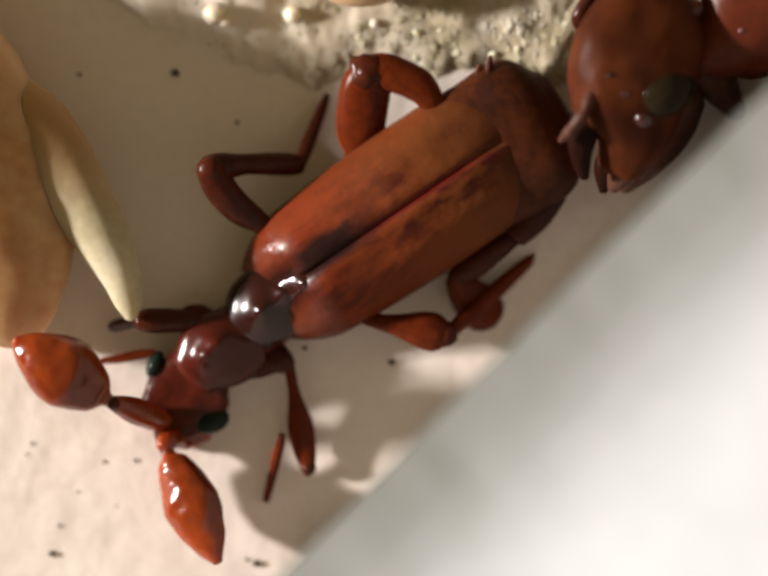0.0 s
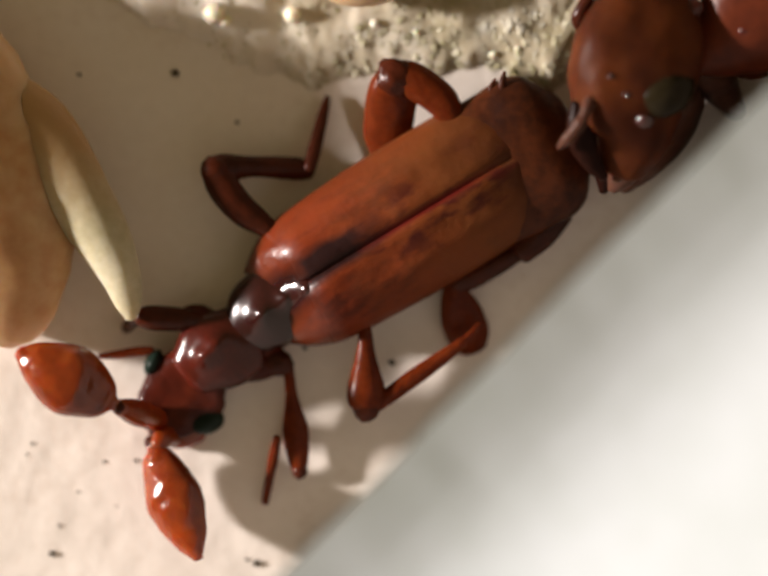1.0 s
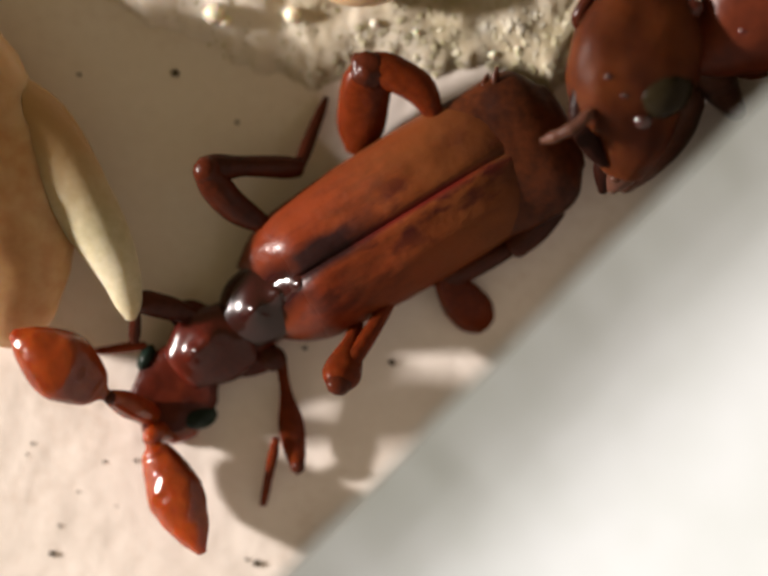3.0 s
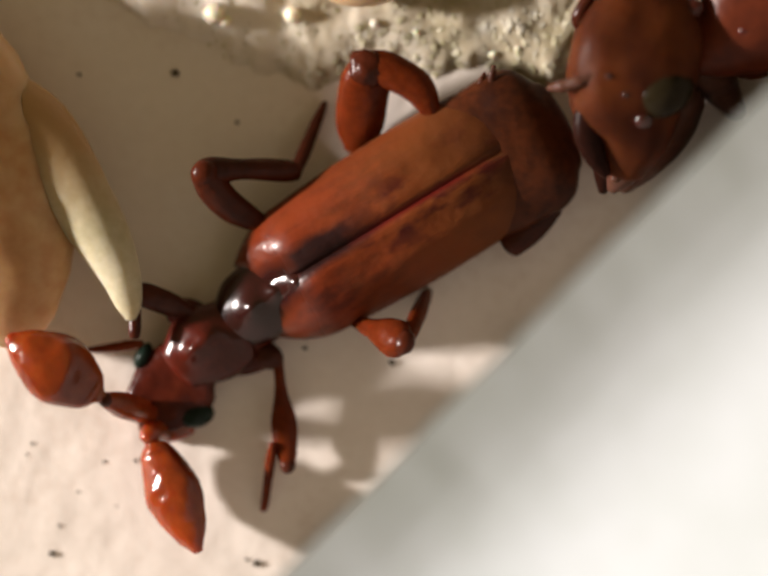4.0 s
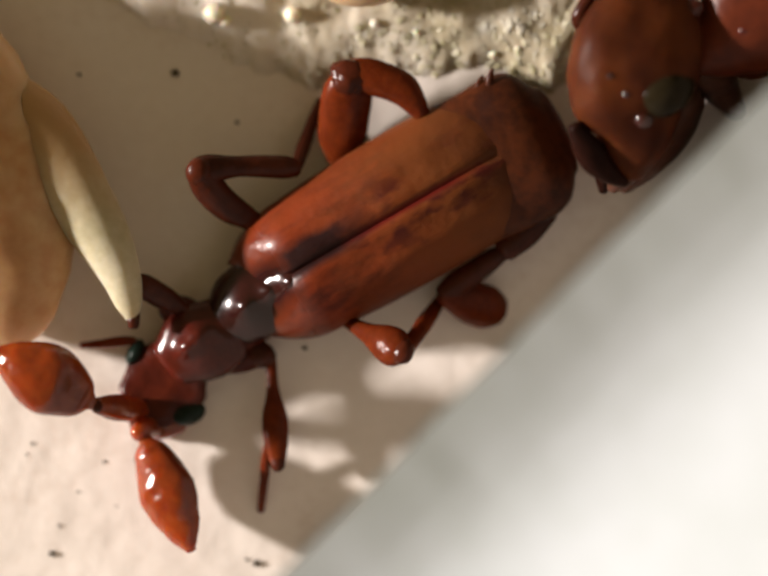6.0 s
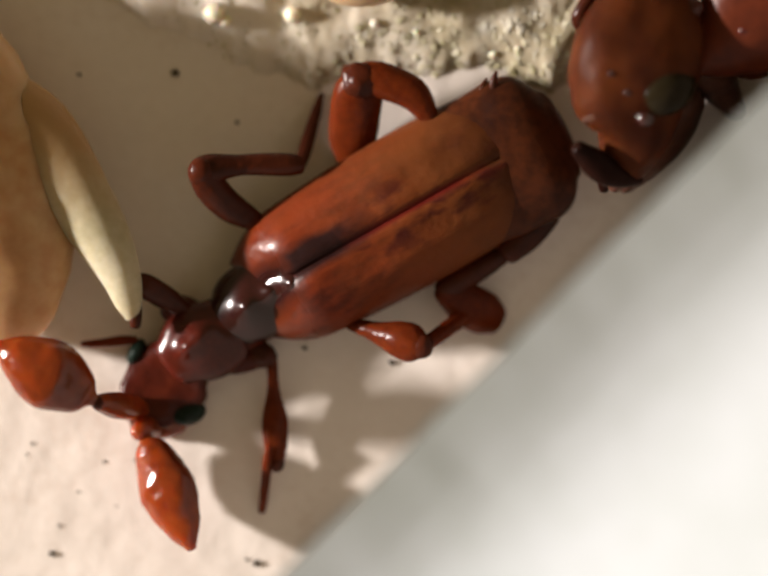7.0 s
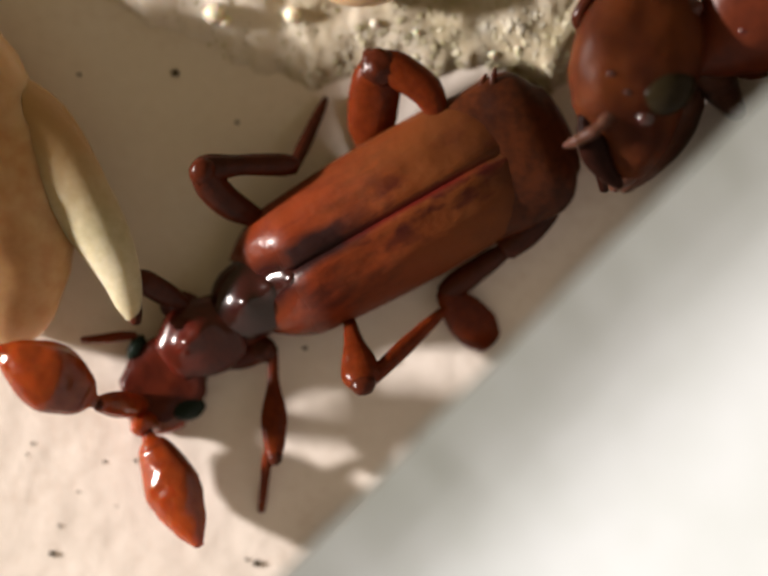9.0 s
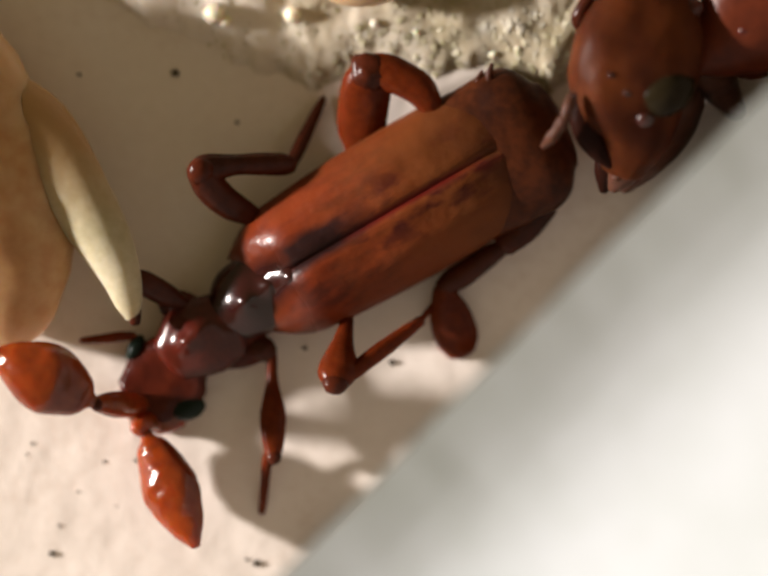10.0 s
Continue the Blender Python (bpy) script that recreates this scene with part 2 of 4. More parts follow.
def extruded(profile, origin, along, out, length, step, wobble, seed):
    """A wall of the given cross-section (distance out, height), swept along a line."""
    bm = bmesh.new()
    along, out = Vector(along), Vector(out)
    rows = []
    count = int(2 * length / step)
    for i in range(count + 1):
        s = -length + i * step
        ring = []
        for d, z in profile:
            p = Vector(origin) + along * s + out * d + Vector((0, 0, z))
            shift = wobble * noise.noise(Vector((s * 0.35, z * 0.25, seed))) + 0.3 * wobble * noise.noise(Vector((s * 1.3, d * 0.6 + z, seed)))
            ring.append(bm.verts.new(p + out * shift + Vector((0, 0, 0.5 * shift * min(1, z)))))
        rows.append(ring)
    for a, b in zip(rows, rows[1:]):
        for k in range(len(profile)):
            j = (k + 1) % len(profile)
            bm.faces.new((a[k], a[j], b[j], b[k]))
    bm.faces.new(rows[0])
    bm.faces.new(rows[-1][::-1])
    return bm


def build_rim():
    """The chamber's near wall: undercut, its top edge far above the floor, a shallow trough behind the crest."""
    under = smooth_rows([(14.0, 10.05), (10.0, 10.08), (6.0, 10.1), (3.0, 10.2), (1.5, 10.32), (0.7, 10.42), (0.3, 10.58), (0.08, 10.76), (0.0, 10.90)], 4)
    over = smooth_rows([(-0.2, 10.93), (0.0, 10.895), (0.2, 10.86), (0.6, 10.795), (1.1, 10.73), (1.7, 10.715), (2.4, 10.82), (3.2, 11.09), (4.3, 11.62), (5.5, 12.26), (7.5, 13.55), (13.0, 17.2)], 5)[6:]
    profile = [tuple(q) for q in under + over]
    profile += [(14.0, 17.8)]
    bm = extruded([(d, z - 3.7) for d, z in profile], (2.442, -0.369, 0), (0.7071, 0.7071, 0), (0.7071, -0.7071, 0), 26, 0.5, 0.07, 4.0)
    return tagged(part("wall_near", bm, RIM, smooth=False), "smooth white plaster wall edge of the nest chamber", "wall", kind="structure")


def build_absorber_wall():
    """An unseen brown wall added under the plaster slab to soak up bounced light."""
    bm = extruded([(0.3, -0.3), (0.3, 6.75), (2.3, 6.3), (2.3, -0.3)], (2.442, -0.369, 0), (0.7071, 0.7071, 0), (0.7071, -0.7071, 0), 26, 0.5, 0.0, 4.0)
    return tagged(part("absorber_wall", bm, ABSORBER, smooth=False), "unseen brown wall, added to cut bounced light", "wall", kind="structure")


def build_shade_bank():
    """An unseen plaster bank added beside the pupa; it keeps the lamps off the floor behind it."""
    bm = loft([(-10.3, 1.0, 1.4, 1.2, 1.55), (-10.3, 2.05, 1.5, 1.2, 1.66), (-10.3, 3.2, 1.5, 1.2, 1.72), (-10.3, 4.05, 1.5, 1.2, 1.66), (-10.3, 4.35, 1.3, 1.2, 1.3), (-10.3, 4.7, 1.1, 1.2, 1.0), (-10.3, 5.3, 0.95, 1.2, 0.9), (-10.3, 6.3, 0.4, 1.0, 0.5)], seg=40, steps=6, cap=0.1, rough=0.06, square=4)
    return tagged(part("shade_bank", bm, PLASTER), "unseen rough off-white plaster bank, added to shade the floor", "wall", kind="structure")


build_floor()
build_rim()
build_absorber_wall()
build_shade_bank()


# ---- granular heap at the back ----
def heap_edge(x):
    """Where the heap's foot runs, as y for x."""
    pts = ((-9, 6.2), (-4.912, 5.024), (-3.872, 4.424), (-3.072, 4.208), (-2.512, 3.744), (-1.792, 3.584), (-1.152, 3.264), (-0.512, 3.504), (0.128, 3.464), (0.928, 3.504), (1.568, 3.744), (2.208, 3.504), (2.768, 3.264), (3.328, 3.744), (4.128, 4.224), (9, 5.0))
    return float(np.interp(x, [p[0] for p in pts], [p[1] for p in pts]))


def heap_height(x, d):
    """The heap's surface at x, d behind its foot: a tall bank that sinks to a low crust."""
    h = float(np.interp(x, (-8.5, -5, -2.6, -1.6, 0, 1.5, 4), (0.45, 0.55, 0.42, 0.26, 0.22, 0.30, 0.42)))
    steep = 3.0 + 2.2 * h
    z = h * (1 - math.exp(-max(d, 0) * steep)) - 0.05
    return z + (0.08 * noise.noise(Vector((x * 2.0, d * 2.0, 5))) + 0.022 * noise.noise(Vector((x * 5, d * 5, 1)))) * min(1, max(d, 0) * 3)


def build_heap():
    rnd = random.Random(5)
    bm = bmesh.new()
    xs = np.arange(-9.0, 6.01, 0.07)
    ys = [0, 0.03, 0.06, 0.1, 0.15] + list(np.arange(0.22, 4.2, 0.07))
    grid = []
    for x in xs:
        e = heap_edge(x) - 0.05 + 0.18 * noise.noise(Vector((x * 1.7, 0, 2))) + 0.07 * noise.noise(Vector((x * 5.5, 0, 4)))
        grid.append([bm.verts.new((x + 0.05 * noise.noise(Vector((x * 5, d * 5, 8))), e + d, heap_height(x, d))) for d in ys])
    for a, b in zip(grid, grid[1:]):
        for k in range(len(ys) - 1):
            bm.faces.new((a[k], a[k + 1], b[k + 1], b[k]))
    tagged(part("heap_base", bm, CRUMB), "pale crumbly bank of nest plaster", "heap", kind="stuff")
    ball = blob((0, 0, 0), (1, 1, 1), level=2)
    shape = [v.co.copy() for v in ball.verts]
    tris = [[v.index for v in f.verts] for f in ball.faces]
    verts, faces = [], []
    for k in range(1500):
        x = rnd.uniform(-4.8, 4.4)
        d = rnd.random() ** 1.3 * 2.0
        e = heap_edge(x)
        if e + d > 5.2 or rnd.random() > np.interp(x, (-3.5, -1.0, 0.5), (0.7, 0.8, 1.0)):
            continue
        r = rnd.choice((0.02, 0.025, 0.03, 0.035, 0.045, 0.06)) * np.interp(x, (-2.0, 0.2), (0.5, 1.0))
        rx, ry, rz = r * rnd.uniform(0.8, 1.7), r * rnd.uniform(0.8, 1.7), r * rnd.uniform(0.3, 0.5)
        at = Vector((x, e + d - 0.05, heap_height(x, d) - r * 0.2))
        n0 = len(verts)
        for c in shape:
            g = 1 + 0.6 * noise.noise(c * 1.8 + at * 9)
            verts.append((at.x + c.x * rx * g, at.y + c.y * ry * g, at.z + c.z * rz * g))
        faces.extend([[n0 + q for q in f] for f in tris])
    me = bpy.data.meshes.new("grains")
    me.from_pydata(verts, [], faces)
    bm = bmesh.new()
    bm.from_mesh(me)
    tagged(part("heap_grains", bm, GRAIN), "glistening yellowish-white grains covering the bank", "grains", kind="stuff")


def build_droplets():
    for x, y, r in ((-2.80, 4.53, 0.20), (-2.62, 4.40, 0.11), (-1.51, 4.52, 0.16), (1.812, 3.872, 0.07), (2.210, 3.948, 0.06), (0.529, 4.232, 0.06), (-0.152, 4.377, 0.08)):
        bm = blob((0, 0, 0), (r, r * 0.9, r), level=3, rough=0.12)
        ob = part("droplet", bm, DROPLET)
        z = heap_height(x, y - heap_edge(x)) + r * 0.1
        ob.location = (x * MM, y * MM, z * MM)
        tagged(ob, "glistening translucent cream droplet on the pale heap", "droplet", "droplets on the heap")


build_heap()
build_droplets()
PEACH = material("larva skin", [(0.3, (0.60, 0.40, 0.22)), (0.7, (0.74, 0.56, 0.36))], 500, 0.35, 0.2, 4000, sss=0.3)
bm = loft([(-1.241, 5.220, 0.7, 0.2, 0.25), (-0.676, 5.070, 0.8, 0.42, 0.4), (-0.032, 5.094, 0.8, 0.42, 0.4), (0.532, 5.261, 0.7, 0.2, 0.25)], cap=0.8)
tagged(part("larva", bm, PEACH), "smooth peach-coloured ant larva lying on the heap", "larva")


# ---- amber pupa with its pale curved appendage ----
def build_pupa():
    pupa = empty_thing("pupa", (-6.847, 1.363, 0), "soft amber ant pupa with a pale curved appendage", "pupa")
    o = Vector((-6.847, 1.363, 0))

    def here(x, y, z, *r):
        return (x - o.x, y - o.y, z, *r)
    bm = loft([here(-8.1, 4.6, 0.6, 0.9, 0.6), here(-7.62, 3.6, 0.95, 1.5, 0.92), here(-7.28, 2.4, 1.05, 1.84, 1.05), here(-6.98, 1.4, 1.05, 1.86, 1.06), here(-6.74, 0.62, 0.98, 1.70, 0.96), here(-6.70, 0.02, 0.84, 1.42, 0.80), here(-6.86, -0.34, 0.66, 1.10, 0.60)], seg=48, cap=0.32, rough=0.05)
    part("body", bm, PUPA, pupa)
    bm = loft([here(-7.35, 3.20, 0.85, 0.80, 0.60), here(-6.75, 3.00, 1.02, 0.80, 0.52), here(-5.98, 2.60, 1.18, 0.79, 0.50), here(-5.46, 2.06, 1.26, 0.72, 0.46), here(-4.91, 1.33, 1.29, 0.54, 0.42), here(-4.515, 0.66, 1.28, 0.44, 0.38), here(-4.29, 0.16, 1.24, 0.325, 0.30), here(-4.175, -0.27, 1.14, 0.22, 0.2), here(-4.150, -0.46, 1.05, 0.11, 0.1)], seg=32, cap=0.7, rough=0.03)
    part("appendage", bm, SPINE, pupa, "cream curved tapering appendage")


build_pupa()


# ---- ant whose head leans over the beetle's rear ----
def ant_at(u, v, z, *r):
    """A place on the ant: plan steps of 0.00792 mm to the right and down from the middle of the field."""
    return ((u - 784) * 0.00792 - ANT_AT.x, (588 - v) * 0.00792 - ANT_AT.y, z - 0.3, *r)


def build_ant():
    ant = empty_thing("ant", ANT_AT, "reddish-brown ant with a large dark eye, licking the beetle", "ant")
    at = ant_at
    thorax = part("thorax", loft([at(1660, -90, 2.3, 0.9, 0.8), at(1585, -20, 2.2, 1.10, 0.88), at(1515, 40, 2.15, 0.96, 0.74), at(1455, 75, 2.1, 0.66, 0.54), at(1395, 70, 2.1, 0.40, 0.40)], seg=32, rough=0.08), THORAX, ant, "dark red glossy thorax")
    # The neck knob is added only to catch a glint.
    part("tubercle", blob(at(1417, 16, 2.72), (0.17, 0.15, 0.13), level=3, rough=0.05), SHINE, thorax, "glossy dark red neck knob, added for a glint")
    part("tubercle", blob(at(1520, 62, 2.78), (0.13, 0.11, 0.10), level=3, rough=0.05), SHINE, thorax, "small glossy thorax knob")
    for path in (((1560, 10), (1660, -40), (1760, -80), (1840, -90)), ((1540, -60), (1600, -200), (1690, -300), (1760, -340)), ((1470, 110), (1540, 135), (1650, 110), (1720, 70))):
        rows = [(*at(u, v, z)[:2], z, w, w) for (u, v), z, w in zip(path, (1.7, 1.7, 0.9, 0.06), (0.18, 0.20, 0.11, 0.05))]
        part("leg", loft(rows, seg=14), ANT, ant)
    part("coxa", loft([at(1425, 70, 1.3, 0.34, 0.7), at(1448, 118, 1.1, 0.44, 0.8), at(1478, 165, 0.9, 0.34, 0.6), at(1508, 208, 0.8, 0.20, 0.5)], seg=20, rough=0.12), ANT_PALE, ant, "dull brown leg root")
    part("coxa", loft([at(1410, 210, 1.1, 0.30, 0.7), at(1378, 268, 1.05, 0.34, 0.7), at(1336, 322, 1.0, 0.28, 0.6), at(1300, 362, 0.8, 0.16, 0.4)], seg=20, rough=0.12), ANT_PALE, ant, "pale brown foreleg root")
    part("antenna", loft([at(1196, 62, 2.2, 0.09, 0.09), at(1184, 38, 2.5, 0.14, 0.13), at(1196, 5, 2.6, 0.11, 0.10), at(1236, -55, 2.7, 0.08, 0.08)], seg=12), LEG_DARK, ant)
    head = part("head", loft([at(1352, -30, 2.25, 0.62, 0.5), at(1325, 40, 2.4, 0.94, 0.66), at(1298, 120, 2.5, 1.04, 0.74), at(1288, 190, 2.4, 0.98, 0.72), at(1296, 262, 2.2, 0.66, 0.60), at(1276, 330, 1.95, 0.42, 0.44)], seg=40, steps=7, cap=0.5, rough=0.07, square=2.7), ANT, ant)
    part("eye", blob(at(1354, 186, 2.80), (0.52, 0.42, 0.44), rough=0.05, turn=28), ANT_EYE, head, "large glossy blackish-green compound eye")
    # Glossy knobs added where the face should show small glints.
    for u, v, z, r in ((1276, 192, 3.08, 0.08), (1313, 243, 2.90, 0.17), (1243, 155, 3.16, 0.07)):
        part("tubercle", blob(at(u, v, z), (r, r * 0.9, r), rough=0.05), GLINT_KNOB, head, "small glossy knob added to the face for a glint")
    lip = part("lip", loft([at(1318, 268, 2.1, 0.32, 0.28), at(1296, 315, 1.95, 0.30, 0.26), at(1274, 352, 1.75, 0.24, 0.20), at(1258, 380, 1.5, 0.12, 0.12)], seg=20, rough=0.2), ANT_PALE, head, "pinkish brown soft mouthparts")
    for u, v, r in ((1272, 325, 0.13), (1290, 348, 0.10), (1262, 360, 0.10)):
        part("lobe", blob(at(u, v, 2.1), (r, r * 0.85, r), rough=0.15), ANT_PALE, lip, "small pale pink lobe")
    part("mandible", loft([at(1262, 300, 1.8, 0.20, 0.2), at(1244, 340, 1.65, 0.22, 0.18), at(1238, 385, 1.4, 0.09, 0.08)], seg=16, rough=0.1), MANDIBLE, head, "blackish mandible")
    mand = part("mandible", loft([(-0.3, 0.06, 0, 0.14, 0.14), (0.0, 0.0, 0, 0.23, 0.18), (0.35, -0.04, 0, 0.24, 0.18), (0.7, 0.0, -0.05, 0.18, 0.14), (1.0, 0.10, -0.12, 0.08, 0.08)], seg=20, rough=0.12), MANDIBLE, ant, "blackish curved mandible")
    palp = part("palp", loft([(0, 0, -0.05, 0.07, 0.06), (0.12, 0.03, 0.0, 0.105, 0.09), (0.3, 0.05, 0.03, 0.085, 0.08), (0.42, 0.05, 0.03, 0.11, 0.10), (0.62, 0.02, 0.0, 0.09, 0.08), (0.74, 0.0, -0.03, 0.105, 0.09), (0.95, -0.06, -0.10, 0.05, 0.05)], seg=14), ANT_PALE, ant, "pale pinkish jointed palp")
    return head, mand, palp


ANT_AT = Vector((5.662, 4.267, 0))
ANT_PARTS = build_ant()

# ---- beetle ----
PIVOT = Vector((-1.817, -0.097, 0))
FLAT = 0.70                     # the body is low and broad
beetle = empty_thing("beetle", PIVOT, "glossy red-brown ant-nest beetle with swollen lens-shaped antennae", "beetle")


def b_at(x, y, z, *r):
    """A place on the beetle, in its own space; its heights are flattened to the low, broad body."""
    r = (r[0], r[1] * FLAT) if r else ()
    return (x - PIVOT.x, y - PIVOT.y, z * FLAT, *r)


AXIS_A, AXIS_B = Vector((-1.664, -0.048, 0)), Vector((1.808, 2.320, 0))
LONG = (AXIS_B - AXIS_A).normalized()
SIDE = Vector((-LONG.y, LONG.x, 0))
BODY_TURN = math.degrees(math.atan2(LONG.y, LONG.x))


def build_elytron(side):
    """One wing case: a domed shell from the seam to the flank, in a frame along the beetle (x back, y to the left)."""
    bm = bmesh.new()
    nu, nv = 40, 18
    top, inner = [], []
    for i in range(nu + 1):
        u = i / nu
        a = -0.16 + 4.85 * u
        w = 1.02 + 0.24 * math.sin(math.pi * min(1.0, 0.06 + 0.66 * u))
        w *= (1 - max(0, 1 - u / 0.20) ** 2.2 * 0.36) * (1 - max(0, (u - 0.86) / 0.14) ** 2.6 * 0.45)
        h = 0.62 + 0.42 * math.sin(math.pi * min(1, 0.18 + u * 0.72)) - 0.17 * max(0, (u - 0.6) / 0.4) ** 2
        h *= 1 - max(0, 1 - u / 0.24) ** 2 * 0.58
        row, low = [], []
        for k in range(nv + 1):
            v = k / nv
            y = w * math.sin(v * math.pi / 2) ** 0.92
            z = h * math.cos(v * math.pi / 2) ** 0.92 - 0.03 * math.exp(-(y / 0.06) ** 2)
            hump = 0.16 * math.exp(-((y - (0.50 if side > 0 else 0.34)) / 0.34) ** 2 - ((a - 0.52) / 0.36) ** 2)
            ripple = 0.02 * math.sin(y * 11) * math.sin(math.pi * u)
            p = Vector((a - 0.22 * v * (1 - u) - 0.25 * v * v * u, side * (y + 0.003), 0.80 + z * 1.28 + hump + ripple))
            p.z += 0.035 * noise.noise(p * 1.8) + 0.012 * noise.noise(p * 6)
            low.append(bm.verts.new((p.x, p.y * 0.95, (0.79 + (p.z - 0.80) * 0.92) * FLAT)))
            p.z *= FLAT
            row.append(bm.verts.new(p))
        top.append(row)
        inner.append(low)
    for i in range(nu):
        for k in range(nv):
            bm.faces.new((top[i][k], top[i + 1][k], top[i + 1][k + 1], top[i][k + 1]))
            bm.faces.new((inner[i][k], inner[i][k + 1], inner[i + 1][k + 1], inner[i + 1][k]))
        for k in (0, nv):
            bm.faces.new((top[i][k], inner[i][k], inner[i + 1][k], top[i + 1][k]))
    for k in range(nv):
        for i in (0, nu):
            bm.faces.new((top[i][k], top[i][k + 1], inner[i][k + 1], inner[i][k]))
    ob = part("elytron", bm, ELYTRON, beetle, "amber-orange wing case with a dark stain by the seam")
    ob.matrix_basis = pose((AXIS_A.x - PIVOT.x) * MM, (AXIS_A.y - PIVOT.y) * MM, 0, 0, 0, BODY_TURN)
    return ob


def along(a, n, z, *r):
    p = AXIS_A + LONG * a + SIDE * n
    return b_at(p.x, p.y, z, *r)


def bumped(bm, places):
    """Raises smooth knobs on the upper side of a body at places of the plan."""
    for v in bm.verts:
        for x, y, spread in places:
            rise = 0.85 * spread
            d = (v.co.x - (x - PIVOT.x)) ** 2 + (v.co.y - (y - PIVOT.y)) ** 2
            if d < 9 * spread * spread:
                v.co.z += rise * math.exp(-d / (spread * spread)) * min(1.0, max(0.0, (v.co.z - 0.25) / 0.6))
    return bm


def build_beetle_body():
    build_elytron(1)
    build_elytron(-1)
    part("abdomen", loft([along(0.1, 0, 0.8, 0.6, 0.42), along(1.2, 0, 0.85, 0.84, 0.48), along(2.8, 0, 0.9, 1.12, 0.58), along(4.0, -0.03, 0.95, 1.25, 0.66), along(4.75, -0.08, 0.98, 1.27, 0.70), along(5.12, -0.12, 0.95, 1.14, 0.60), along(5.36, -0.14, 0.9, 0.82, 0.44)], seg=40, cap=0.25, rough=0.04, square=2.4), TIP, beetle, "dark brown finely pitted abdomen tip")
    part("trichome", loft([b_at(1.827, 3.333, 1.25, 0.07, 0.06), b_at(1.729, 3.586, 1.35, 0.07, 0.05), b_at(1.752, 3.80, 1.4, 0.03, 0.03)], seg=10), TIP, beetle, "small reddish hair tuft")
    part("trichome", loft([b_at(1.611, 3.287, 1.2, 0.08, 0.06), b_at(1.554, 3.509, 1.25, 0.06, 0.05), b_at(1.603, 3.687, 1.2, 0.02, 0.02)], seg=10), TIP, beetle)
    bm = loft([b_at(-2.40, -0.74, 0.72, 0.38, 0.38), b_at(-2.22, -0.57, 0.80, 0.55, 0.48), b_at(-2.02, -0.37, 0.86, 0.65, 0.52), b_at(-1.82, -0.17, 0.92, 0.66, 0.52), b_at(-1.66, -0.03, 0.95, 0.60, 0.45)], seg=96, steps=14, cap=0.5, square=2.0, rough=0.05)
    part("hind_pronotum", bumped(bm, ((-1.61, -0.07, 0.20), (-2.02, -0.39, 0.20))), LOBE, beetle, "dark purplish-brown glossy pronotum lobe with knobs")
    bm = loft([b_at(-3.155, -1.400, 0.70, 0.46, 0.40), b_at(-2.897, -1.151, 0.72, 0.63, 0.46), b_at(-2.607, -0.949, 0.72, 0.68, 0.48), b_at(-2.245, -0.756, 0.72, 0.58, 0.44)], seg=96, steps=14, cap=0.35, square=2.3, rough=0.10)
    part("pronotum", bumped(bm, ((-2.752, -0.944, 0.24), (-2.952, -1.152, 0.16))), SHINE, beetle, "dark red-brown glossy front pronotum")
    bm = loft([b_at(-1.60, -0.06, 1.42, 0.22, 0.14), b_at(-1.36, 0.12, 1.60, 0.26, 0.14), b_at(-1.10, 0.34, 1.74, 0.12, 0.06)], seg=64, steps=14, rough=0.1)
    part("scutellum", bumped(bm, ((-1.30, 0.06, 0.16),)), LOBE, beetle, "glossy purplish-black scutellum")
    part("coxa", loft([b_at(2.828, 1.555, 0.7, 0.20, 0.18), b_at(2.504, 1.208, 0.75, 0.26, 0.22), b_at(2.181, 0.885, 0.8, 0.22, 0.2)], seg=24, rough=0.1), LEG_DARK, beetle)
    part("coxa", loft([b_at(-2.454, -1.267, 0.5, 0.26, 0.26), b_at(-2.050, -1.187, 0.5, 0.30, 0.26), b_at(-1.663, -1.130, 0.5, 0.20, 0.2)], seg=20), CHITIN, beetle)
    part("coxa", loft([b_at(-2.774, -0.661, 0.6, 0.26, 0.30), b_at(-3.094, -0.499, 0.7, 0.24, 0.26), b_at(-3.334, -0.539, 0.75, 0.18, 0.2)], seg=20), CHITIN, beetle)
    part("thorax", loft([b_at(-2.288, -0.822, 0.7, 0.45, 0.36), b_at(-1.804, -0.419, 0.6, 0.50, 0.40), b_at(-1.320, -0.016, 0.6, 0.58, 0.44), b_at(-0.515, 0.547, 0.6, 0.66, 0.46)], seg=28), CHITIN, beetle)
    head = part("head", loft([b_at(-3.732, -2.133, 0.42, 0.42, 0.26), b_at(-3.505, -1.954, 0.42, 0.62, 0.26), b_at(-3.245, -1.695, 0.45, 0.70, 0.30), b_at(-3.065, -1.428, 0.54, 0.60, 0.36), b_at(-2.836, -1.184, 0.68, 0.46, 0.42)], seg=40, cap=0.3, rough=0.12, square=2.9), CHITIN, beetle, "dark red-brown head with a shallow crown")
    part("eye", blob(b_at(-2.839, -2.194, 0.44), (0.30, 0.21, 0.21), turn=20), EYE_M, head, "small dark green eye")
    part("eye", blob(b_at(-3.778, -1.259, 0.5), (0.13, 0.24, 0.22), turn=-25), EYE_M, head, "small dark green eye")
